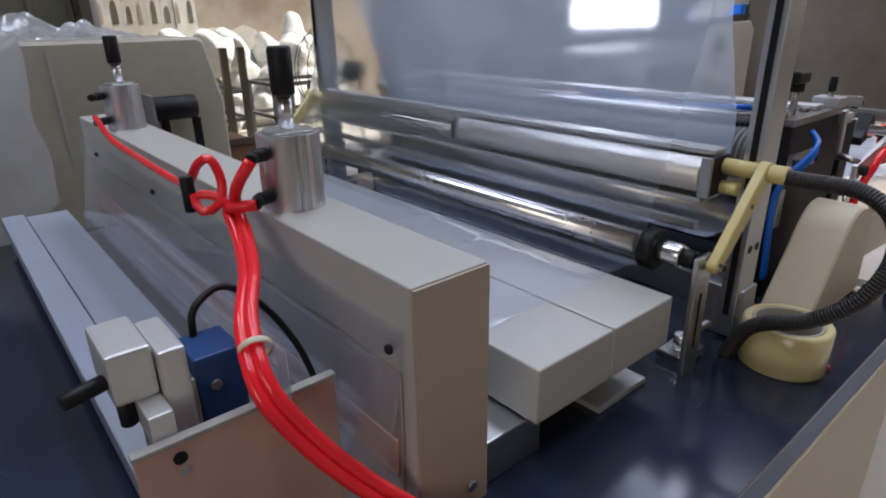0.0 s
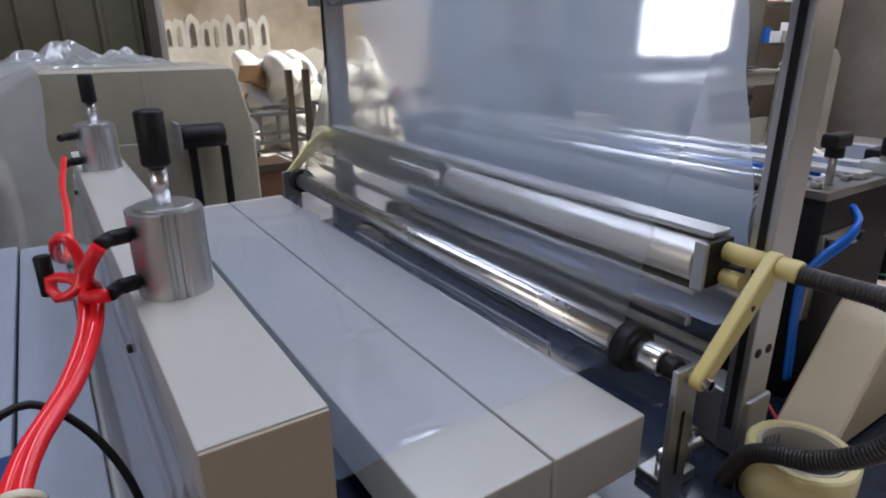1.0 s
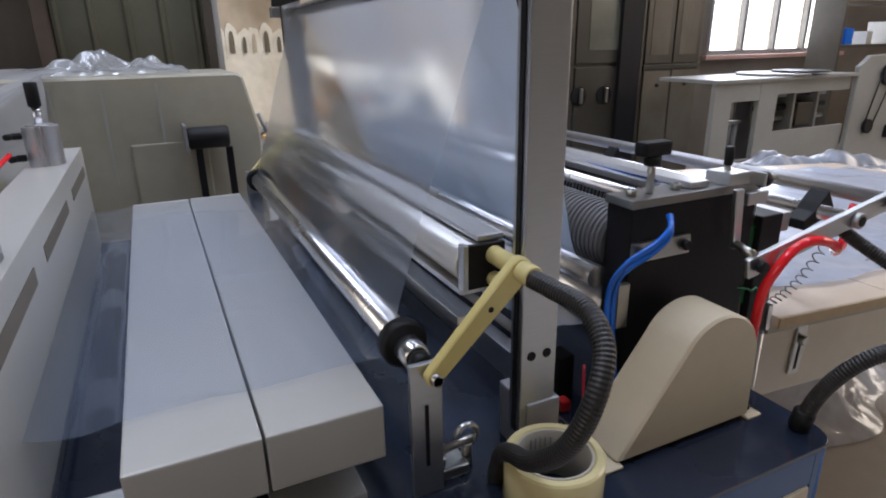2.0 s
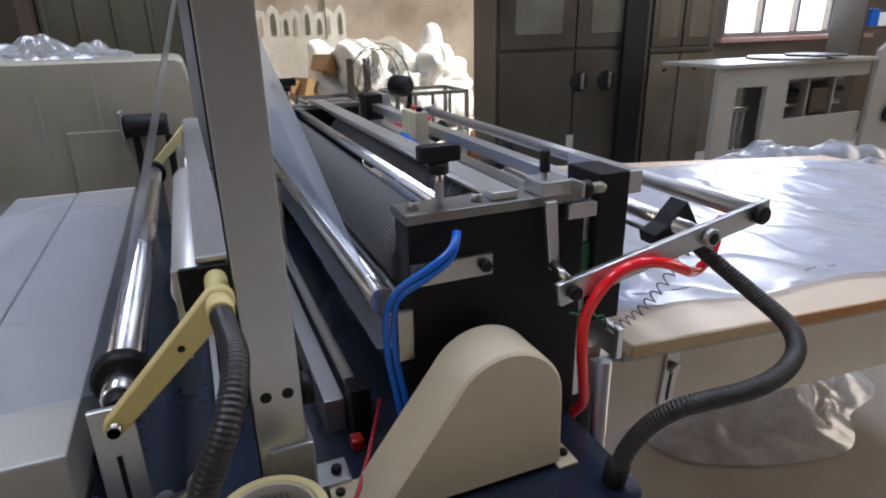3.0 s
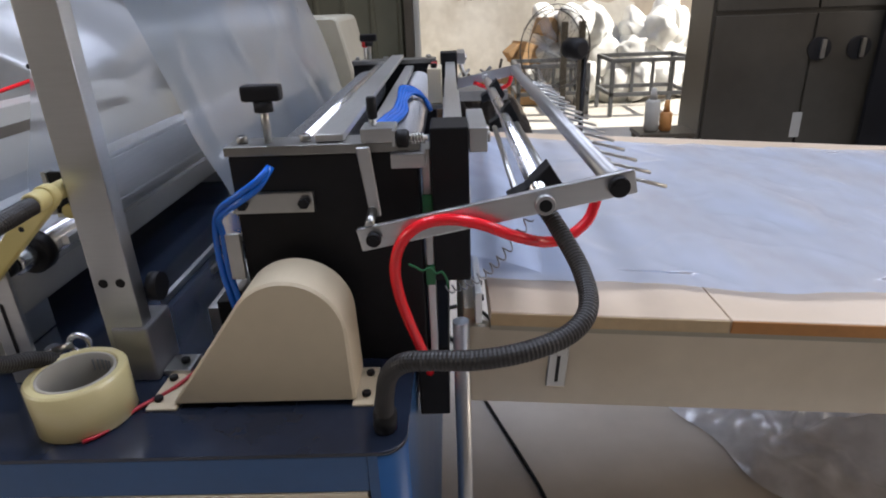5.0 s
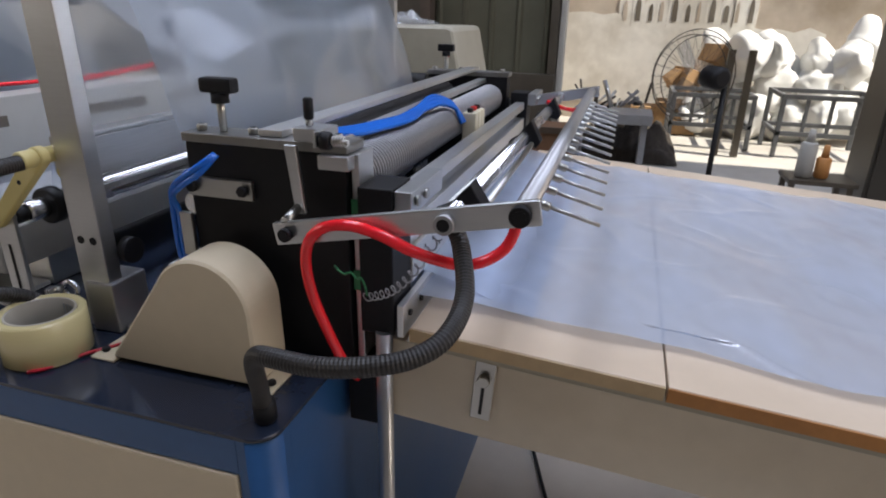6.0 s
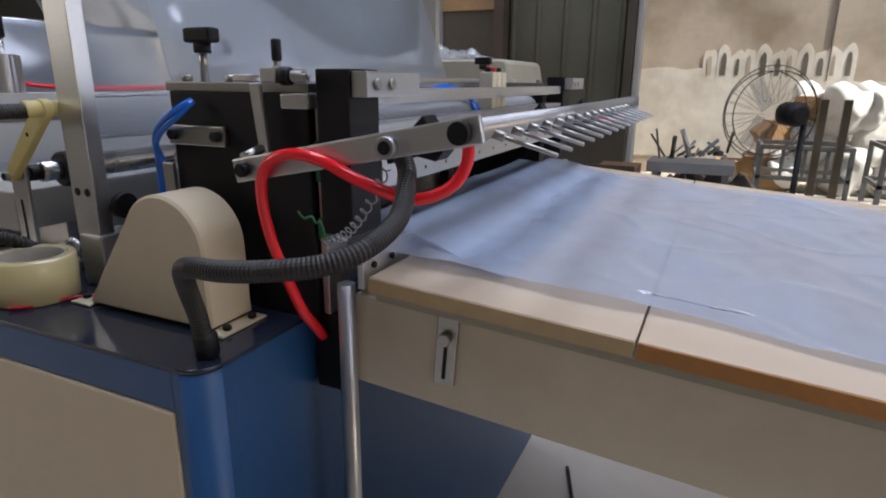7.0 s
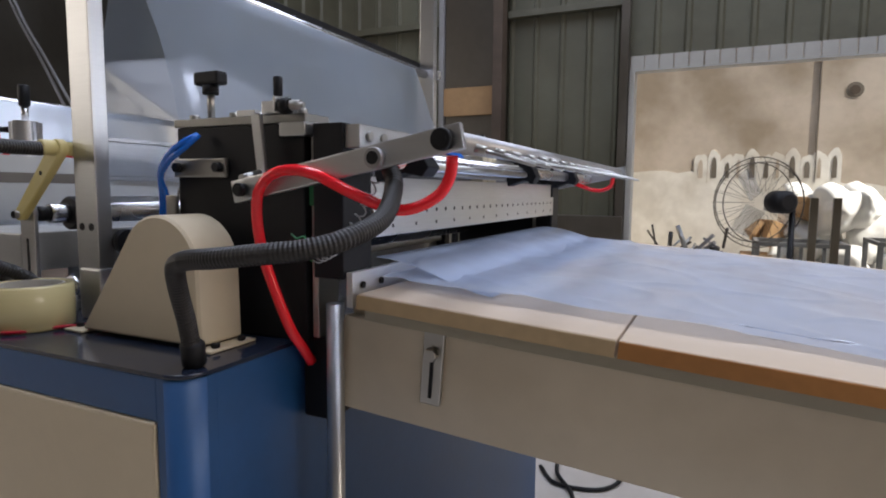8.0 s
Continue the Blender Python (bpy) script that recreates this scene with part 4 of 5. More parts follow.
# red air hoses
red = thing("air_hoses", "looped red plastic air hoses tied in a bunch", "hose")
BUNCH = [(-0.624, 0.285, 1.042), (-0.630, 0.255, 1.026), (-0.647, 0.206, 1.013), (-0.671, 0.160, 1.003), (-0.682, 0.130, 0.990), (-0.684, 0.106, 0.968), (-0.665, 0.088, 0.930), (-0.640, 0.070, 0.895), (-0.610, 0.048, 0.862), (-0.572, 0.01, 0.825), (-0.54, -0.03, 0.803), (-0.51, -0.05, 0.802)]
for i, (dx, dz) in enumerate(((-0.002, 0.0), (0.006, 0.004))):
    start = [(-0.611, 0.257, 1.089), (-0.622, 0.266, 1.068)] if i else [(-0.611, 0.257, 1.051), (-0.624, 0.268, 1.049)]
    part("air_hose", tube(start + [(x + dx, y, z + dz) for x, y, z in BUNCH], 0.0052, 16, 0.007), RED, red)
part("loop_hose", tube([(-0.611, 0.837, 1.06), (-0.622, 0.70, 1.046), (-0.624, 0.56, 1.043), (-0.630, 0.40, 1.046), (-0.638, 0.34, 1.06), (-0.637, 0.31, 1.082), (-0.629, 0.30, 1.086), (-0.624, 0.296, 1.066), (-0.630, 0.292, 1.048), (-0.643, 0.297, 1.042), (-0.646, 0.307, 1.054), (-0.632, 0.298, 1.055), (-0.624, 0.286, 1.046)], 0.0042, 14, 0.006), RED, red)
part("tie", ring((-0.676, 0.133, 0.993), (-0.677, 0.129, 0.991), 0.0118, 0.0104, 20), CREAM, red, "pale cable tie")
part("tie_tail", box(-0.664, -0.6635, 0.112, 0.128, 0.955, 0.994, 0.0), WRAP, red, "clear tape tail")
part("elbow", rod((-0.648, 0.312, 1.040), (-0.648, 0.314, 1.072), 0.006, 14, cap=0.001), RUBBER, red)

# sensor rail beside the beam
rail = thing("sensor_rail", "pale aluminium slide rail with a sensor clamp", "rail")
part("profile", box(-0.750, -0.7135, 0.13, 1.15, 0.825, 0.852, 0.002), RAILGREY, rail)
part("profile", box(-0.7105, -0.640, 0.18, 1.15, 0.815, 0.845, 0.002), RAILGREY, rail)
part("groove", box(-0.7135, -0.7105, 0.14, 1.14, 0.83, 0.84, 0), BLACK, rail)
part("clamp", box(-0.762, -0.735, 0.150, 0.205, 0.974, 1.010, 0.003), PALEALU, rail)
part("clamp_post", box(-0.742, -0.716, 0.180, 0.205, 0.8525, 0.9735, 0.002), FRAMEGREY, rail)
part("clamp_jaw", box(-0.734, -0.717, 0.142, 0.198, 0.935, 1.006, 0.003), PALEALU, rail)
part("clamp_screw", rod((-0.7625, 0.160, 0.990), (-0.788, 0.155, 0.988), 0.0055, 14, cap=0.001), RUBBER, rail)
part("clamp_screw", rod((-0.755, 0.16, 0.9735), (-0.755, 0.158, 0.955), 0.0055, 14, cap=0.001), RUBBER, rail)
part("slide_bar", box(-0.750, -0.7345, 0.1265, 0.172, 0.952, 0.9735, 0.002), PALEALU, rail)
part("post", box(-0.745, -0.65, 0.22, 0.26, 0.7955, 0.8145, 0.002), ALU, rail)
part("post", box(-0.745, -0.65, 0.95, 0.99, 0.7955, 0.8145, 0.002), ALU, rail)
sen = thing("sensor", "small blue photo sensor with a black cable", "sensor")
part("housing", box(-0.712, -0.679, 0.150, 0.190, 0.925, 0.988, 0.002), SENSORBLUE, sen)
part("bracket", box(-0.7165, -0.7125, 0.150, 0.190, 0.925, 0.975, 0.001), ALU, sen)
part("lens_screw", rod((-0.700, 0.1498, 0.965), (-0.700, 0.1485, 0.965), 0.004, 10), STEEL, sen)
part("lens_screw", rod((-0.700, 0.1498, 0.935), (-0.700, 0.1485, 0.935), 0.003, 10), STEEL, sen)
part("cable", tube([(-0.70, 0.185, 0.987), (-0.695, 0.19, 1.006), (-0.668, 0.20, 1.012), (-0.64, 0.19, 0.985), (-0.622, 0.17, 0.94), (-0.62, 0.15, 0.88), (-0.63, 0.145, 0.80)], 0.0028, 8), RUBBER, sen)
guard = thing("end_guard", "beige steel end plate, coloured pinkish-brown for shade and reflection, with a white top edge", "plate")
# The pinkish colour stands for shade and a reddish reflection on beige.
part("plate", box(-0.764, -0.626, 0.120, 0.124, 0.7955, 0.953, 0.001), BROWN, guard)
part("edge", box(-0.765, -0.625, 0.118, 0.126, 0.9532, 0.957, 0.001), WHITE, guard)
part("hole", rod((-0.738, 0.1198, 0.943), (-0.738, 0.1185, 0.943), 0.0045, 14), BLACK, guard)
part("hole", rod((-0.737, 0.1198, 0.932), (-0.737, 0.1185, 0.932), 0.0035, 14), WHITE, guard)


# film over the infeed boxes
def infeed_film(u, v):
    x, y = -0.5255 + 0.345 * u, 0.15 + 0.85 * v
    z = 0.9085
    if x < -0.45:
        z -= 0.006 * math.sin(math.pi * (x + 0.45) / -0.0755)
    n = noise.noise((x * 9, y * 5, 33.0))
    crease = max(0, 1 - 14 * abs(noise.noise((x * 3 + y * 2, y * 4 - x * 3, 44)))) * max(0, noise.noise((x * 4, y * 3, 71)))
    return (x, y + 0.012 * noise.noise((x * 8, 0, 3 + 5 * (v > 0.5))) * (1 if v in (0, 1) else 0), z + 0.0022 + 0.0012 * n + 0.006 * crease)


f2 = part("plastic_film", sheet(infeed_film, 90, 160), OVER)
tagged(f2, "clear plastic film running over the pale boxes", "plastic film")

# ---- hoses of the machine ----
h1 = thing("cable_conduit", "black corrugated cable conduit curving from the arm to the deck", "hose", "conduits")
part("conduit", tube([(0.412, 0.066, 0.996), (0.425, 0.052, 0.978), (0.442, 0.004, 0.950), (0.440, -0.045, 0.935), (0.419, -0.075, 0.926), (0.380, -0.094, 0.921), (0.338, -0.098, 0.916), (0.297, -0.090, 0.911), (0.272, -0.079, 0.902), (0.256, -0.063, 0.878), (0.248, -0.047, 0.841), (0.244, -0.036, 0.796)], 0.0093, 18, 0.0018, 0.0007), HOSE, h1)
part("end_sleeve", rod((0.244, -0.036, 0.7955), (0.246, -0.040, 0.822), 0.0120, 18, cap=0.003), RUBBER, h1)
h2 = thing("cable_conduit", "black corrugated cable conduit looping from the nylon lever", "hose", "conduits")
part("conduit", tube([(-0.092, 0.028, 1.024), (-0.090, 0.0, 1.024), (-0.088, -0.045, 1.022), (-0.098, -0.080, 1.003), (-0.118, -0.092, 0.965), (-0.128, -0.075, 0.92), (-0.130, -0.035, 0.882), (-0.126, 0.005, 0.862), (-0.120, 0.03, 0.84), (-0.115, 0.05, 0.797)], 0.0093, 18, 0.0018, 0.0007), HOSE, h2)
r1 = thing("air_hose", "single red plastic air hose hanging over the arm", "hose")
part("air_hose", tube([(0.474, 0.082, 1.008), (0.472, 0.084, 0.991), (0.463, 0.079, 0.971), (0.441, 0.070, 0.957), (0.416, 0.062, 0.955), (0.381, 0.040, 0.972), (0.347, 0.034, 0.988), (0.315, 0.034, 0.994), (0.287, 0.034, 0.989), (0.267, 0.036, 0.971), (0.257, 0.044, 0.939), (0.260, 0.050, 0.898), (0.270, 0.058, 0.856), (0.281, 0.068, 0.815), (0.284, 0.085, 0.79), (0.285, 0.10, 0.77)], 0.006, 14, 0.006), RED, r1)
part("far_hose", tube([(0.474, 1.03, 1.008), (0.47, 1.035, 0.99), (0.45, 1.04, 0.978), (0.42, 1.04, 0.98), (0.38, 1.03, 0.995)], 0.005, 10, 0.008), RED, r1)
b1h = thing("air_hoses", "blue plastic air hoses at the black side plate", "hose")
for i in range(2):
    o = 0.008 * i
    part("air_hose", tube([(0.128 + 0.3 * o, 0.084, 1.040), (0.118, 0.070, 1.030 - o), (0.095, 0.068, 1.015 - o), (0.068, 0.078, 0.995 - o), (0.056 + o, 0.089, 0.965), (0.055 + o, 0.09, 0.92), (0.062 + o, 0.09, 0.87), (0.068 + o, 0.09, 0.83)], 0.0036, 12, 0.007), BLUETUBE, b1h)
w = thing("wire", "thin red wire lying across the deck", "wire")
part("wire", tube([(0.052, 0.12, 0.85), (0.03, 0.09, 0.815), (0.0, 0.04, 0.801), (-0.03, 0.0, 0.799), (-0.045, -0.035, 0.7985), (-0.06, -0.05, 0.7985)], 0.0022, 8), REDWIRE, w)
g = thing("coiled_wire", "thin coiled green and grey wire below the arm", "wire")
line = []
for i in range(90):
    t = i / 89
    p = Vector((0.31, 0.075, 0.895)).lerp(Vector((0.40, 0.06, 0.985)), t)
    a = i * 0.9
    line.append(p + Vector((-0.5, 0, 0.6)) * 0.006 * math.sin(a) + Vector((0, 0.006 * math.cos(a), -0.02 * math.sin(math.pi * t))))
part("wire", tube(line, 0.0009, 5, 0.004), FRAMEGREY, g)
part("green_wire", tube([(0.268, 0.088, 0.922), (0.276, 0.080, 0.922), (0.284, 0.078, 0.918), (0.292, 0.080, 0.921), (0.299, 0.078, 0.914), (0.305, 0.077, 0.917), (0.310, 0.076, 0.908), (0.312, 0.076, 0.897)], 0.0013, 6, 0.004), GREEN, g, "green wire end")

# ---- things behind ----
cab = thing("steel_cabinet", "tall dark grey steel cabinet with two recessed handles", "cabinet")
part("body", box(2.02, 3.35, 3.62, 4.0, 0.02, 2.05, 0.006), CABINET, cab)
for i in range(2):
    x = 2.04 + 0.655 * i
    dr = part("door", box(x, x + 0.64, 3.60, 3.619, 0.06, 1.02, 0.004), CABINET, cab)
    du = part("upper_door", box(x, x + 0.64, 3.60, 3.619, 1.05, 2.02, 0.004), CABINET, cab)
    part("pane", box(x + 0.12, x + 0.52, 3.595, 3.5995, 1.15, 1.9, 0.002), GLAZE, du, "dusty greenish pane")
for x in (2.735, 2.99):
    hd = part("handle_cup", rod((x, 3.5995, 0.8), (x, 3.59, 0.8), 0.075, 28), BLACK, cab)
    part("grip", box(x + 0.0, x + 0.03, 3.57, 3.5895, 0.74, 0.86, 0.006), STEEL, hd)
part("paper_label", box(2.645, 2.71, 3.597, 3.5995, 0.22, 0.39, 0.0), WHITE, cab, "white paper label")
pn = thing("metal_sheet", "dark grey metal sheet standing against the cabinets", "metal sheet")
part("panel", box(3.10, 3.31, 3.55, 3.585, 0, 1.62, 0.004), BLACK, pn)
part("lip", box(3.311, 3.330, 3.545, 3.59, 0, 1.60, 0.003), DARKSTEEL, pn)
sc = thing("side_cabinet", "brown-grey cabinet with glazed upper doors beside the window", "cabinet")
part("body", box(3.40, 4.06, 3.63, 4.0, 0, 2.05, 0.006), DARKSTEEL, sc)
part("shelf_edge", box(3.40, 4.06, 3.60, 3.629, 0.985, 1.02, 0.003), CABINET, sc)
for i in range(2):
    x = 3.42 + 0.32 * i
    dr = part("upper_door", box(x, x + 0.30, 3.61, 3.629, 1.03, 2.02, 0.004), DARKSTEEL, sc)
    part("pane", box(x + 0.05, x + 0.25, 3.605, 3.6095, 1.1, 1.95, 0.001), TANWOOD, dr, "dusty brown pane")
    lw = part("lower_door", box(x, x + 0.30, 3.61, 3.629, 0.06, 0.975, 0.004), TANWOOD, sc, "tan lower door")
    part("knob", rod((x + 0.15, 3.6095, 0.85), (x + 0.15, 3.59, 0.85), 0.014, 14, cap=0.003), BLACK, lw)

fan = thing("pedestal_fan", "dark pedestal fan with a round wire cage", "fan", at=(1.005, 2.66, 0))
part("base", rod((0, 0, 0), (0, 0, 0.03), 0.2, 36, cap=0.008), BLACK, fan)
part("pole", rod((0, 0, 0.03), (0, 0, 0.92), 0.013, 16), BLACK, fan)
part("motor", rod((-0.02, -0.06, 0.935), (-0.08, 0.06, 0.935), 0.052, 28, cap=0.02), BLACK, fan)
turn = Matrix.Translation((-0.09, 0, 0.93)) @ Matrix.Rotation(radians(25), 4, "Z")
for d, r in ((0.06, 0.19), (0.10, 0.215), (0.14, 0.19)):
    line = [(r * math.cos(radians(a)), d, r * math.sin(radians(a))) for a in range(0, 361, 15)]
    part("cage_ring", turned(tube(line, 0.0026, 6, 0.03), turn), DARKSTEEL, fan)
for a in range(0, 360, 15):
    c, s = math.cos(radians(a)), math.sin(radians(a))
    part("cage_wire", turned(tube([(0.05 * c, 0.05, 0.05 * s), (0.19 * c, 0.06, 0.19 * s), (0.215 * c, 0.10, 0.215 * s), (0.19 * c, 0.14, 0.19 * s), (0.05 * c, 0.15, 0.05 * s)], 0.0009, 5, 0.04), turn), DARKSTEEL, fan)
for i in range(3):
    b = box(0.03, 0.17, -0.003, 0.003, -0.045, 0.045, 0.003)
    part("blade", turned(b, turn @ Matrix.Translation((0, 0.1, 0)) @ Matrix.Rotation(radians(120 * i), 4, "Y") @ Matrix.Rotation(radians(25), 4, "X")), BLADE, fan)


def frame_rack(x0, x1, y0, y1, h, n):
    r = thing("storage_rack", "grey welded steel frame standing in the yard", "frame", "yard frames")
    for x in (x0, x1):
        for y in (y0, y1):
            part("leg", box(x - 0.02, x + 0.02, y - 0.02, y + 0.02, 0, h - 0.02, 0.003), RACKGREY, r)
    for z in (h - 0.02, 0.2):
        for y in (y0, y1):
            part("rail", box(x0 - 0.02, x1 + 0.02, y - 0.02, y + 0.02, z, z + 0.04, 0.003), RACKGREY, r)
        for x in (x0, x1):
            part("cross_rail", box(x - 0.018, x + 0.018, y0 + 0.021, y1 - 0.021, z + 0.002, z + 0.038, 0.003), RACKGREY, r)
    for i in range(1, n):
        x = x0 + (x1 - x0) * i / n
        part("upright", box(x - 0.015, x + 0.015, y0 - 0.015, y0 + 0.015, 0.241, h - 0.021, 0.003), RACKGREY, r)
    return r


for x in (1.43, 1.60):
    tagged(part("timber_post", box(x - 0.03, x + 0.03, 5.55, 5.61, 0, 0.94, 0.004), DARKSTEEL), "dark timber post standing in the yard", "post", "timber posts")
def scrap(u, v):
    x, y = 0.12 + 0.95 * u, 4.95 + 0.75 * v
    e = (math.sin(math.pi * u) * math.sin(math.pi * v)) ** 0.45
    n = abs(noise.noise((x * 5, y * 5, 91))) * 0.7 + abs(noise.noise((x * 13, y * 13, 95))) * 0.3
    return (x, y, e * (0.22 + 0.45 * n))


tagged(part("scrap_heap", sheet(scrap, 60, 40), SWARF), "dark heap of metal scrap and swarf in the yard", "scrap heap", kind="stuff")
bench = thing("scrap_bench", "low grey bench heaped with scrap metal", "bench")
part("top", box(0.16, 0.80, 4.6, 5.0, 0.38, 0.46, 0.004), FRAMEGREY, bench)
for x in (0.2, 0.72):
    part("leg", box(x, x + 0.05, 4.65, 4.95, 0, 0.379, 0.003), FRAMEGREY, bench)
rs = random.Random(9)
for i in range(16):
    x, y = 0.24 + 0.033 * i, 4.75 + rs.uniform(-0.1, 0.1)
    part("scrap_bar", rod((x, y, 0.475 + 0.004 * i), (x + rs.uniform(-0.15, 0.15), y + rs.uniform(-0.1, 0.1), 0.5 + rs.uniform(0.02, 0.24)), rs.uniform(0.008, 0.02), 8), rs.choice((STEEL, FRAMEGREY, WHITE, DARKSTEEL)), bench)
stool = thing("low_stool", "small dark stool by the opening", "stool")
part("seat", box(1.5, 1.85, 3.2, 3.45, 0.335, 0.36, 0.004), DARKSTEEL, stool)
for x in (1.51, 1.80):
    for y in (3.21, 3.41):
        part("leg", box(x, x + 0.03, y, y + 0.03, 0, 0.3345, 0.002), DARKSTEEL, stool)
for x, r, h, m, lab in ((1.59, 0.045, 0.2, WHITE, "white plastic bottle with a narrow neck"), (1.68, 0.038, 0.12, ORANGE, "small orange-brown glass bottle")):
    bo = thing("bottle", lab, "bottle", at=(x, 3.3, 0.3605))
    part("body", rod((0, 0, 0), (0, 0, h), r, 24, cap=0.01), m, bo)
    part("neck", rod((0, 0, h + 0.0002), (0, 0, h + 0.07), r * 0.55, 16, r2=r * 0.35), m, bo)


frame_rack(1.03, 1.75, 5.9, 6.5, 0.50, 4)
frame_rack(1.95, 2.75, 5.7, 6.3, 0.55, 4)


def sack(x, y, z, sx, sy, sz, seed, tilt=0.0):
    k = bmesh.new()
    bmesh.ops.create_icosphere(k, subdivisions=4, radius=1)
    for v in k.verts:
        c = v.co.copy()
        o = Vector((seed, seed * 0.7, 0))
        n = 1 + 0.30 * noise.noise(c * 1.2 + o) - 0.14 * abs(noise.noise(c * 2.4 + o)) - 0.05 * abs(noise.noise(c * 7 + o))
        v.co = Vector((math.copysign(abs(c.x) ** 0.7, c.x) * sx, math.copysign(abs(c.y) ** 0.7, c.y) * sy, math.copysign(abs(c.z) ** 0.8, c.z) * sz)) * n
        if c.z > 0.8:
            v.co.z += 0.5 * sz * (c.z - 0.8) / 0.2
    k.transform(Matrix.Translation((x, y, z)) @ Matrix.Rotation(tilt, 4, "Y") @ Matrix.Rotation(seed, 4, "Z"))
    s = part("sack", k, BAG, smooth=True)
    return tagged(s, "white woven plastic sack, stuffed and slumped", "sack", "yard sacks")


rng = random.Random(4)
for i in range(20):
    lv = i // 7
    sack(1.35 + 0.28 * (i % 7) + rng.uniform(-0.1, 0.1) + 0.08 * lv, 6.85 + rng.uniform(-0.2, 0.15), 0.20 + 0.30 * lv + rng.uniform(-0.04, 0.06), rng.uniform(0.14, 0.25), 0.22, rng.uniform(0.17, 0.27), i * 3.7, rng.uniform(-0.5, 0.5))
for x, z, s, t, l in ((1.12, 0.0, 0.42, 0.0, 0.0), (1.18, 0.425, 0.30, 0.5, 0.35), (0.82, 0.0, 0.34, 0.0, 0.0), (1.42, 0.72, 0.24, 0.8, 0.5), (1.02, 0.50, 0.2, 0.3, 0.9)):
    b = box(-s / 2, s / 2, -s / 2, s / 2, 0, s * 0.8, 0.006)
    b.transform(Matrix.Translation((x, 6.75, z)) @ Matrix.Rotation(t, 4, "Z") @ Matrix.Rotation(l, 4, "Y"))
    tagged(part("carton", b, CARDBOARD), "brown cardboard carton stacked by the yard wall", "box", "cartons")


def white_machine():
    m = thing("white_machine", "white-painted bag machine with cut-out end plates and a round plate", "machine")
    for a in ((3.10, 3.27, 2.58, 2.62, 0.0, 0.93), (3.55, 3.74, 2.58, 2.62, 0.0, 0.93), (3.2705, 3.5495, 2.581, 2.619, 0.80, 0.93), (3.2705, 3.5495, 2.581, 2.619, 0.0, 0.38)):
        part("end_plate", box(*a, 0.003), OFFWHITE, m)
    part("shelf_bar", box(3.2705, 3.5495, 2.7, 2.74, 0.62, 0.65, 0.003), OFFWHITE, m)
    for i in range(4):
        part("guide_bar", rod((3.30 + 0.07 * i, 2.72, 0.2), (3.30 + 0.07 * i, 2.72, 0.62), 0.018, 12), FRAMEGREY, m)
    part("top", box(3.09, 4.62, 2.56, 3.1, 0.9302, 0.955, 0.004), OFFWHITE, m)
    part("upper_fascia", box(3.7405, 4.60, 2.60, 2.63, 0.83, 0.9295, 0.003), OFFWHITE, m)
    part("lower_fascia", box(3.7405, 4.60, 2.60, 2.63, 0.34, 0.56, 0.003), OFFWHITE, m)
    part("inner_panel", box(3.7405, 4.60, 2.92, 2.94, 0.0, 0.9295, 0.003), FRAMEGREY, m)
    part("lower_panel", box(3.7405, 4.60, 2.66, 2.68, 0.0, 0.339, 0.003), FRAMEGREY, m)
    for i in range(3):
        part("drive_shaft", rod((3.78, 2.78, 0.62 + 0.09 * i), (4.58, 2.78, 0.62 + 0.09 * i), 0.018 + 0.008 * (i % 2), 14), (STEEL, RUBBER, FRAMEGREY)[i], m)
    for x in (3.88, 4.10, 4.38):
        part("inner_plate", box(x, x + 0.025, 2.70, 2.90, 0.45, 0.829, 0.003), OFFWHITE, m)
    part("gearbox", box(4.16, 4.34, 2.70, 2.86, 0.561, 0.74, 0.006), DARKSTEEL, m, "dark gearbox")
    part("turntable", rod((3.95, 2.8, 0.9555), (3.95, 2.8, 0.972), 0.26, 40), OFFWHITE, m, "round white plate")
    part("turntable_base", rod((4.15, 2.72, 0.9725), (4.15, 2.72, 0.985), 0.2, 32), BLACK, m)
    part("side_plate", plate([(4.605, 0.0), (5.6, 0.0), (5.6, 1.02), (5.5, 1.10), (4.74, 1.08), (4.62, 1.0)], 2.56, 2.60, 0.006), OFFWHITE, m, "tall white plate with belt pulleys")
    for x, z, r in ((4.98, 0.93, 0.085), (4.84, 0.53, 0.058)):
        part("pulley", rod((x, 2.5595, z), (x, 2.53, z), r, 28, cap=0.004), BLACK, m)
    for a, b in (((4.90, 0.92), (4.79, 0.55)), ((5.05, 0.90), (4.89, 0.52))):
        part("belt", rod((a[0], 2.545, a[1]), (b[0], 2.545, b[1]), 0.006, 6), BLACK, m)
    part("switch_box", box(5.1, 5.22, 2.53, 2.5595, 0.42, 0.52, 0.004), BLACK, m)
    return m


white_machine()
shelf = thing("wall_shelf", "dark shelf with papers and boxes beside the window", "shelf")
for z in (1.12, 1.5, 1.9):
    part("board", box(5.35, 6.9, 3.2, 3.5, z, z + 0.03, 0.003), DARKSTEEL, shelf)
for x in (5.35, 6.87):
    part("side", box(x - 0.03, x - 0.0005, 3.2, 3.5, 0, 2.0, 0.003), DARKSTEEL, shelf)
rs2 = random.Random(3)
for i in range(9):
    x, z = 5.42 + 0.16 * i, (1.1505, 1.5305)[i % 2]
    h = rs2.uniform(0.1, 0.28)
    tagged(part("stored_box", box(x, x + rs2.uniform(0.08, 0.14), 3.22, 3.42, z, z + h, 0.003), rs2.choice((WHITE, CARDBOARD, BLUETUBE, WHITE, BROWN))), "small carton or paper stack on the shelf", "box", "shelf boxes")
pt = thing("trolley", "low trolley behind the delivery table", "trolley")
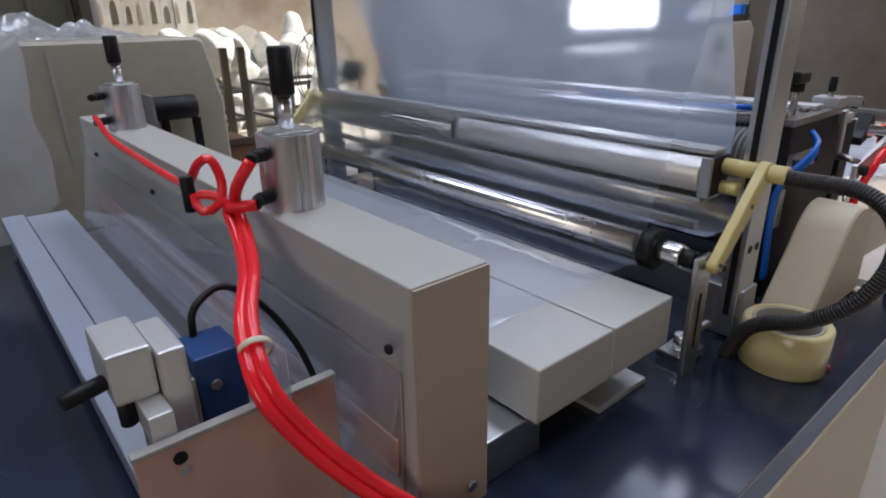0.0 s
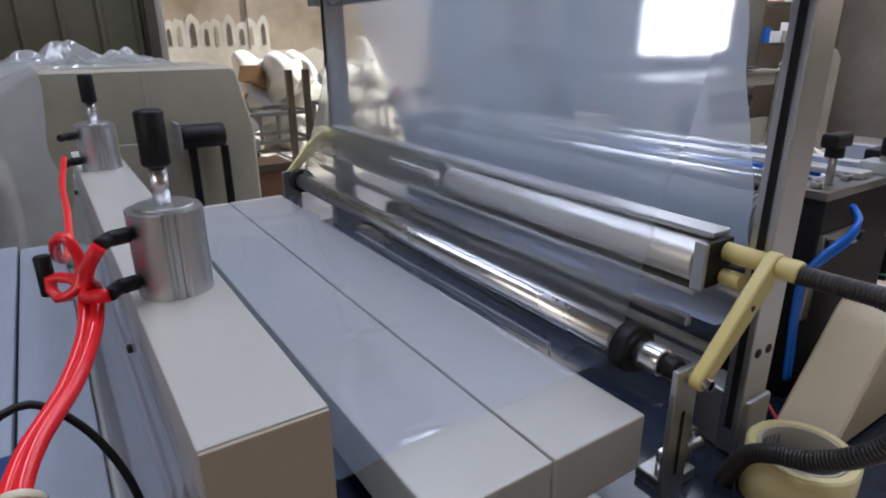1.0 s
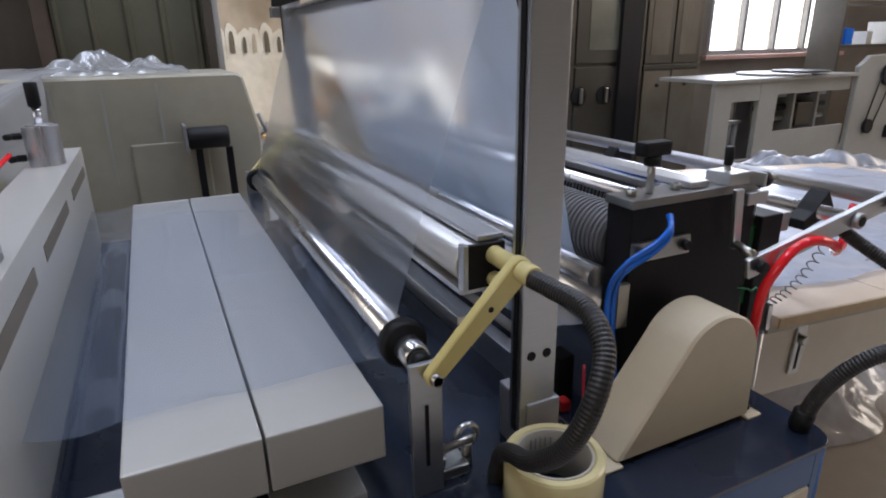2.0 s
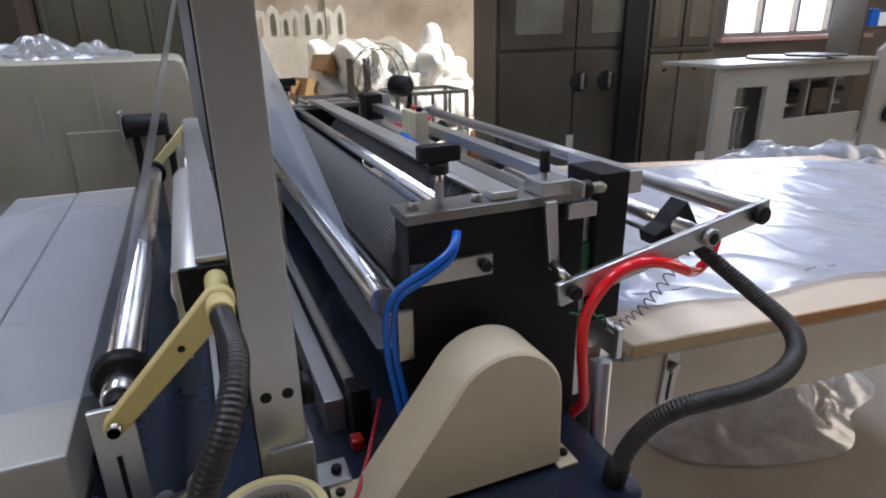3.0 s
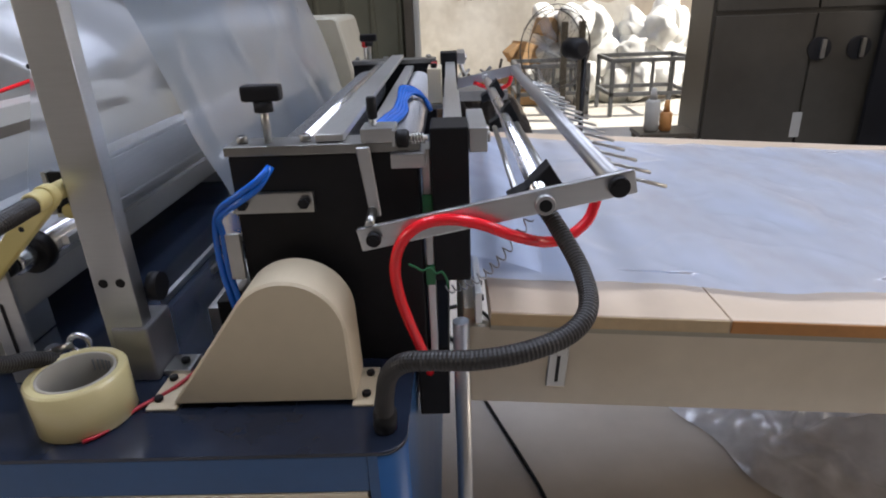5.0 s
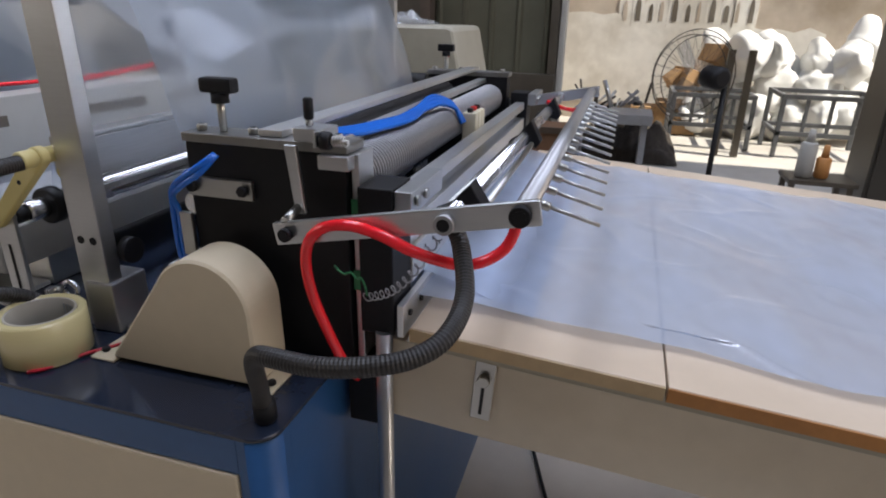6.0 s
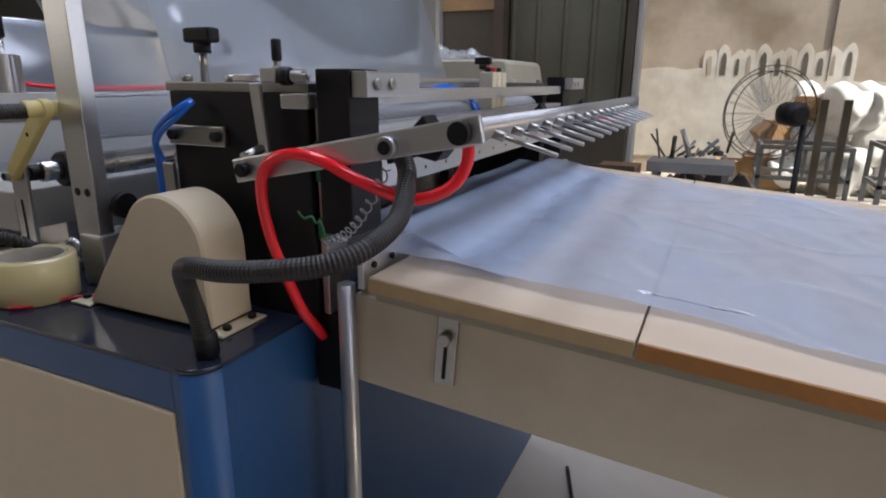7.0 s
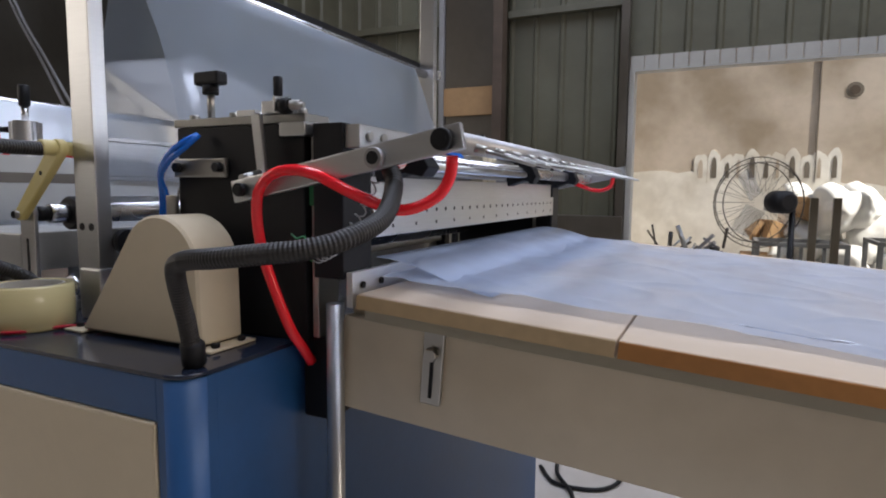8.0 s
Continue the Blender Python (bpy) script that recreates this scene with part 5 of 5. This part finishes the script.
part("top", box(1.75, 3.3, 1.30, 1.80, 0.50, 0.53, 0.004), DARKSTEEL, pt)
for x in (1.78, 3.23):
    for y in (1.33, 1.73):
        part("leg", box(x, x + 0.04, y, y + 0.04, 0, 0.4995, 0.003), DARKSTEEL, pt)


def pile(u, v):
    x, y = 1.78 + 1.5 * u, 1.31 + 0.48 * v
    e = (math.sin(math.pi * u) * math.sin(math.pi * v)) ** 0.4
    n = abs(noise.noise((x * 4, y * 5, 51))) * 0.55 + abs(noise.noise((x * 10, y * 10, 55))) * 0.15
    return (x, y, 0.534 + e * (0.06 + 0.30 * n))


tagged(part("loose_film", sheet(pile, 80, 40), PILE), "pile of loose bluish plastic film on a trolley", "plastic film")

# draped machine at the far left
lb = thing("covered_machine", "beige machine cabinet under a clear dust cover", "machine")
part("body", plate([(-0.80, 0.0), (-0.045, 0.0), (-0.045, 0.95), (-0.085, 1.135), (-0.105, 1.145), (-0.80, 1.145)], 1.80, 2.25, 0.008), GREIGE, lb)
part("front_panel", box(-0.46, -0.225, 1.788, 1.7995, 0.30, 0.93, 0.006), GREIGE, lb, "dull access panel")
for x in (-0.66, -0.52, -0.36):
    part("tape_strip", box(x, x + 0.008, 1.7955, 1.7995, 0.80, 1.12, 0), WHITE, lb)
motor = part("motor", rod((-0.29, 1.74, 0.945), (-0.16, 1.74, 0.945), 0.036, 24, cap=0.006), RUBBER, lb, "dark motor")
part("motor_flange", box(-0.30, -0.2905, 1.70, 1.7995, 0.90, 0.99, 0.002), FRAMEGREY, motor)
for x in (-0.27, -0.175):
    part("motor_leg", box(x, x + 0.022, 1.73, 1.752, 0.0, 0.91, 0.003), RUBBER, lb)
part("side_box", box(-1.75, -0.72, 1.42, 1.76, 0.0, 0.93, 0.02), GREIGE, lb)


# a film tent that rises towards the wall, and its crumpled end on the cabinet
def drape(u, v):
    x = -1.95 + 1.33 * u
    ridge = 1.155 + 0.55 * max(0.0, -0.92 - x)
    s = v * 1.25
    if s < 0.62:
        y, z = 2.08 - s, ridge - 0.30 * s * (1 if x < -0.9 else max(0.0, (-0.62 - x) / 0.28))
    else:
        y, z = 1.46 - 0.05 * (s - 0.62), ridge - 0.186 * (1 if x < -0.9 else max(0.0, (-0.62 - x) / 0.28)) - (s - 0.62) * 0.6
    n = noise.noise((x * 2.6, s * 2.4, 1)) * 0.016 + abs(noise.noise((x * 7, s * 5, 4))) * 0.006
    return (x + 0.03 * noise.noise((s * 5, 0, 9)) * u, y - 0.02 - abs(n), z + n + 0.012)


tagged(part("dust_cover", sheet(drape, 80, 60), TENT), "smooth grey-white film tent draped over a cabinet", "plastic cover")


def crumple(u, v):
    x, y = -0.74 + 0.50 * u, 1.86 + 0.30 * v
    e = (math.sin(math.pi * u) * math.sin(math.pi * v)) ** 0.5
    n = abs(noise.noise((x * 7, y * 8, 81))) * 0.8 + abs(noise.noise((x * 17, y * 15, 85))) * 0.35
    return (x + 0.02 * noise.noise((y * 9, x * 5, 3)), y, 1.149 + e * (0.008 + 0.13 * n))


tagged(part("crumpled_cover", sheet(crumple, 70, 40), WRAP), "crumpled clear film heaped on the cabinet top", "plastic film")
crate = thing("brown_crate", "brown wooden crate standing behind the machine", "crate")
part("body", box(0.14, 0.33, 2.45, 2.75, 0.0, 0.67, 0.004), CRATE, crate)
for z in (0.12, 0.40, 0.66):
    part("batten", box(0.135, 0.335, 2.438, 2.4495, z, z + 0.03, 0.002), RUST, crate)


def heap(u, v):
    a = 2 * math.pi * v
    rad = 0.42 * u * (1 + 0.35 * noise.noise((math.cos(a) * 1.5, math.sin(a) * 1.5, 7)))
    x, y = 1.52 + 1.2 * rad * math.cos(a), 0.88 + 0.9 * rad * math.sin(a)
    n = abs(noise.noise((x * 5, y * 5, 21))) * 0.65 + abs(noise.noise((x * 11, y * 11, 5))) * 0.13
    c = 0.03 * max(0, 1 - 6 * abs(noise.noise((x * 4, y * 6, 31)))) + 0.02 * max(0, 1 - 6 * abs(noise.noise((x * 9, y * 8, 37))))
    return (x, y, 0.008 + (1 - u ** 1.6) * (0.07 + 0.40 * n + 1.3 * c))


tagged(part("crumpled_film", sheet(heap, 80, 200), HEAP), "heap of crumpled clear plastic film on the floor", "plastic film")


# upstream film over a thin roll
up2 = thing("infeed_web", "clear film hanging from a thin roll before the machine", "plastic film")
part("roll", rod((-1.1, 0.10, 1.21), (-1.1, 1.10, 1.21), 0.011, 20), CHROME, up2)
part("film", sheet(lambda u, v: (-1.09 + 0.16 * v + 0.006 * noise.noise((u * 4, v * 3, 40)), 0.14 + 0.9 * u, 1.215 - 0.34 * v), 30, 20), FALL, up2)
for y in (0.085, 1.105):
    part("stand", box(-1.115, -1.085, y - 0.008, y + 0.008, 0.7955, 1.225, 0.002), ALU, up2)
for i in range(2):
    cd = part("hanging_cord", tube([(-4.9 - 0.08 * i, 2.5, 5.0), (-4.75 - 0.08 * i, 2.5, 3.2), (-4.4 - 0.05 * i, 2.5, 2.42), (-4.05 - 0.06 * i, 2.5, 1.95), (-3.7 - 0.1 * i, 2.5, 1.5)], 0.012, 8, 0.05), FRAMEGREY)
    tagged(cd, "thin grey cord hanging slack before the wall", "cord", "hanging cords")

cb = thing("floor_cable", "thin black cable lying loosely on the floor", "cable")
part("cable", tube([(0.40, 1.05, 0.006), (0.45, 0.9, 0.006), (0.50, 0.75, 0.006), (0.535, 0.62, 0.006), (0.56, 0.4, 0.006), (0.62, 0.25, 0.006), (0.66, 0.3, 0.006)], 0.005, 8, 0.02), RUBBER, cb)


lp = thing("cable_loop", "loose loops of black cable on the floor", "cable")
part("cable", tube([(0.18, 1.52, 0.008), (0.26, 1.42, 0.008), (0.40, 1.44, 0.008), (0.45, 1.56, 0.008), (0.36, 1.68, 0.008), (0.24, 1.62, 0.012), (0.25, 1.48, 0.016), (0.33, 1.36, 0.008), (0.34, 1.2, 0.008)], 0.007, 8, 0.02), RUBBER, lp)


# ---- what moves ----
def motions():
    low = 0.0
    lift = [(0, 0.02), (0.4, 0.05), (0.7, 0.066), (1.2, 0.066), (1.5, 0.035), (1.8, low), (2.1, low), (2.4, 0.03), (2.7, 0.062), (3.1, 0.064), (3.3, 0.05), (3.5, 0.029), (3.8, 0.002), (4.0, low), (4.2, 0.006), (4.5, 0.026), (4.8, 0.052), (5.0, 0.061), (5.2, 0.066), (5.5, 0.066), (5.8, 0.03), (6.1, low), (6.4, 0.0), (6.5, 0.005), (6.7, 0.03), (6.9, 0.057), (7.0, 0.062), (7.5, 0.069), (7.7, 0.06), (8.0, 0.035)]
    walk(jaw, [(t, pose(0, 0, z)) for t, z in lift])
    c, s = math.cos(radians(SLOPE)), -math.sin(radians(SLOPE))
    feed = [(0, 0), (2.6, 0), (3.4, 0.12), (4.8, 0.12), (5.5, 0.22), (6.8, 0.22), (7.0, 0.235), (7.5, 0.33), (7.7, 0.34), (8.0, 0.34)]
    walk(film_flat, [(t, pose(0.36 + c * d, 0, 0.86 + s * d, 0, SLOPE, 0)) for t, d in feed])


motions()
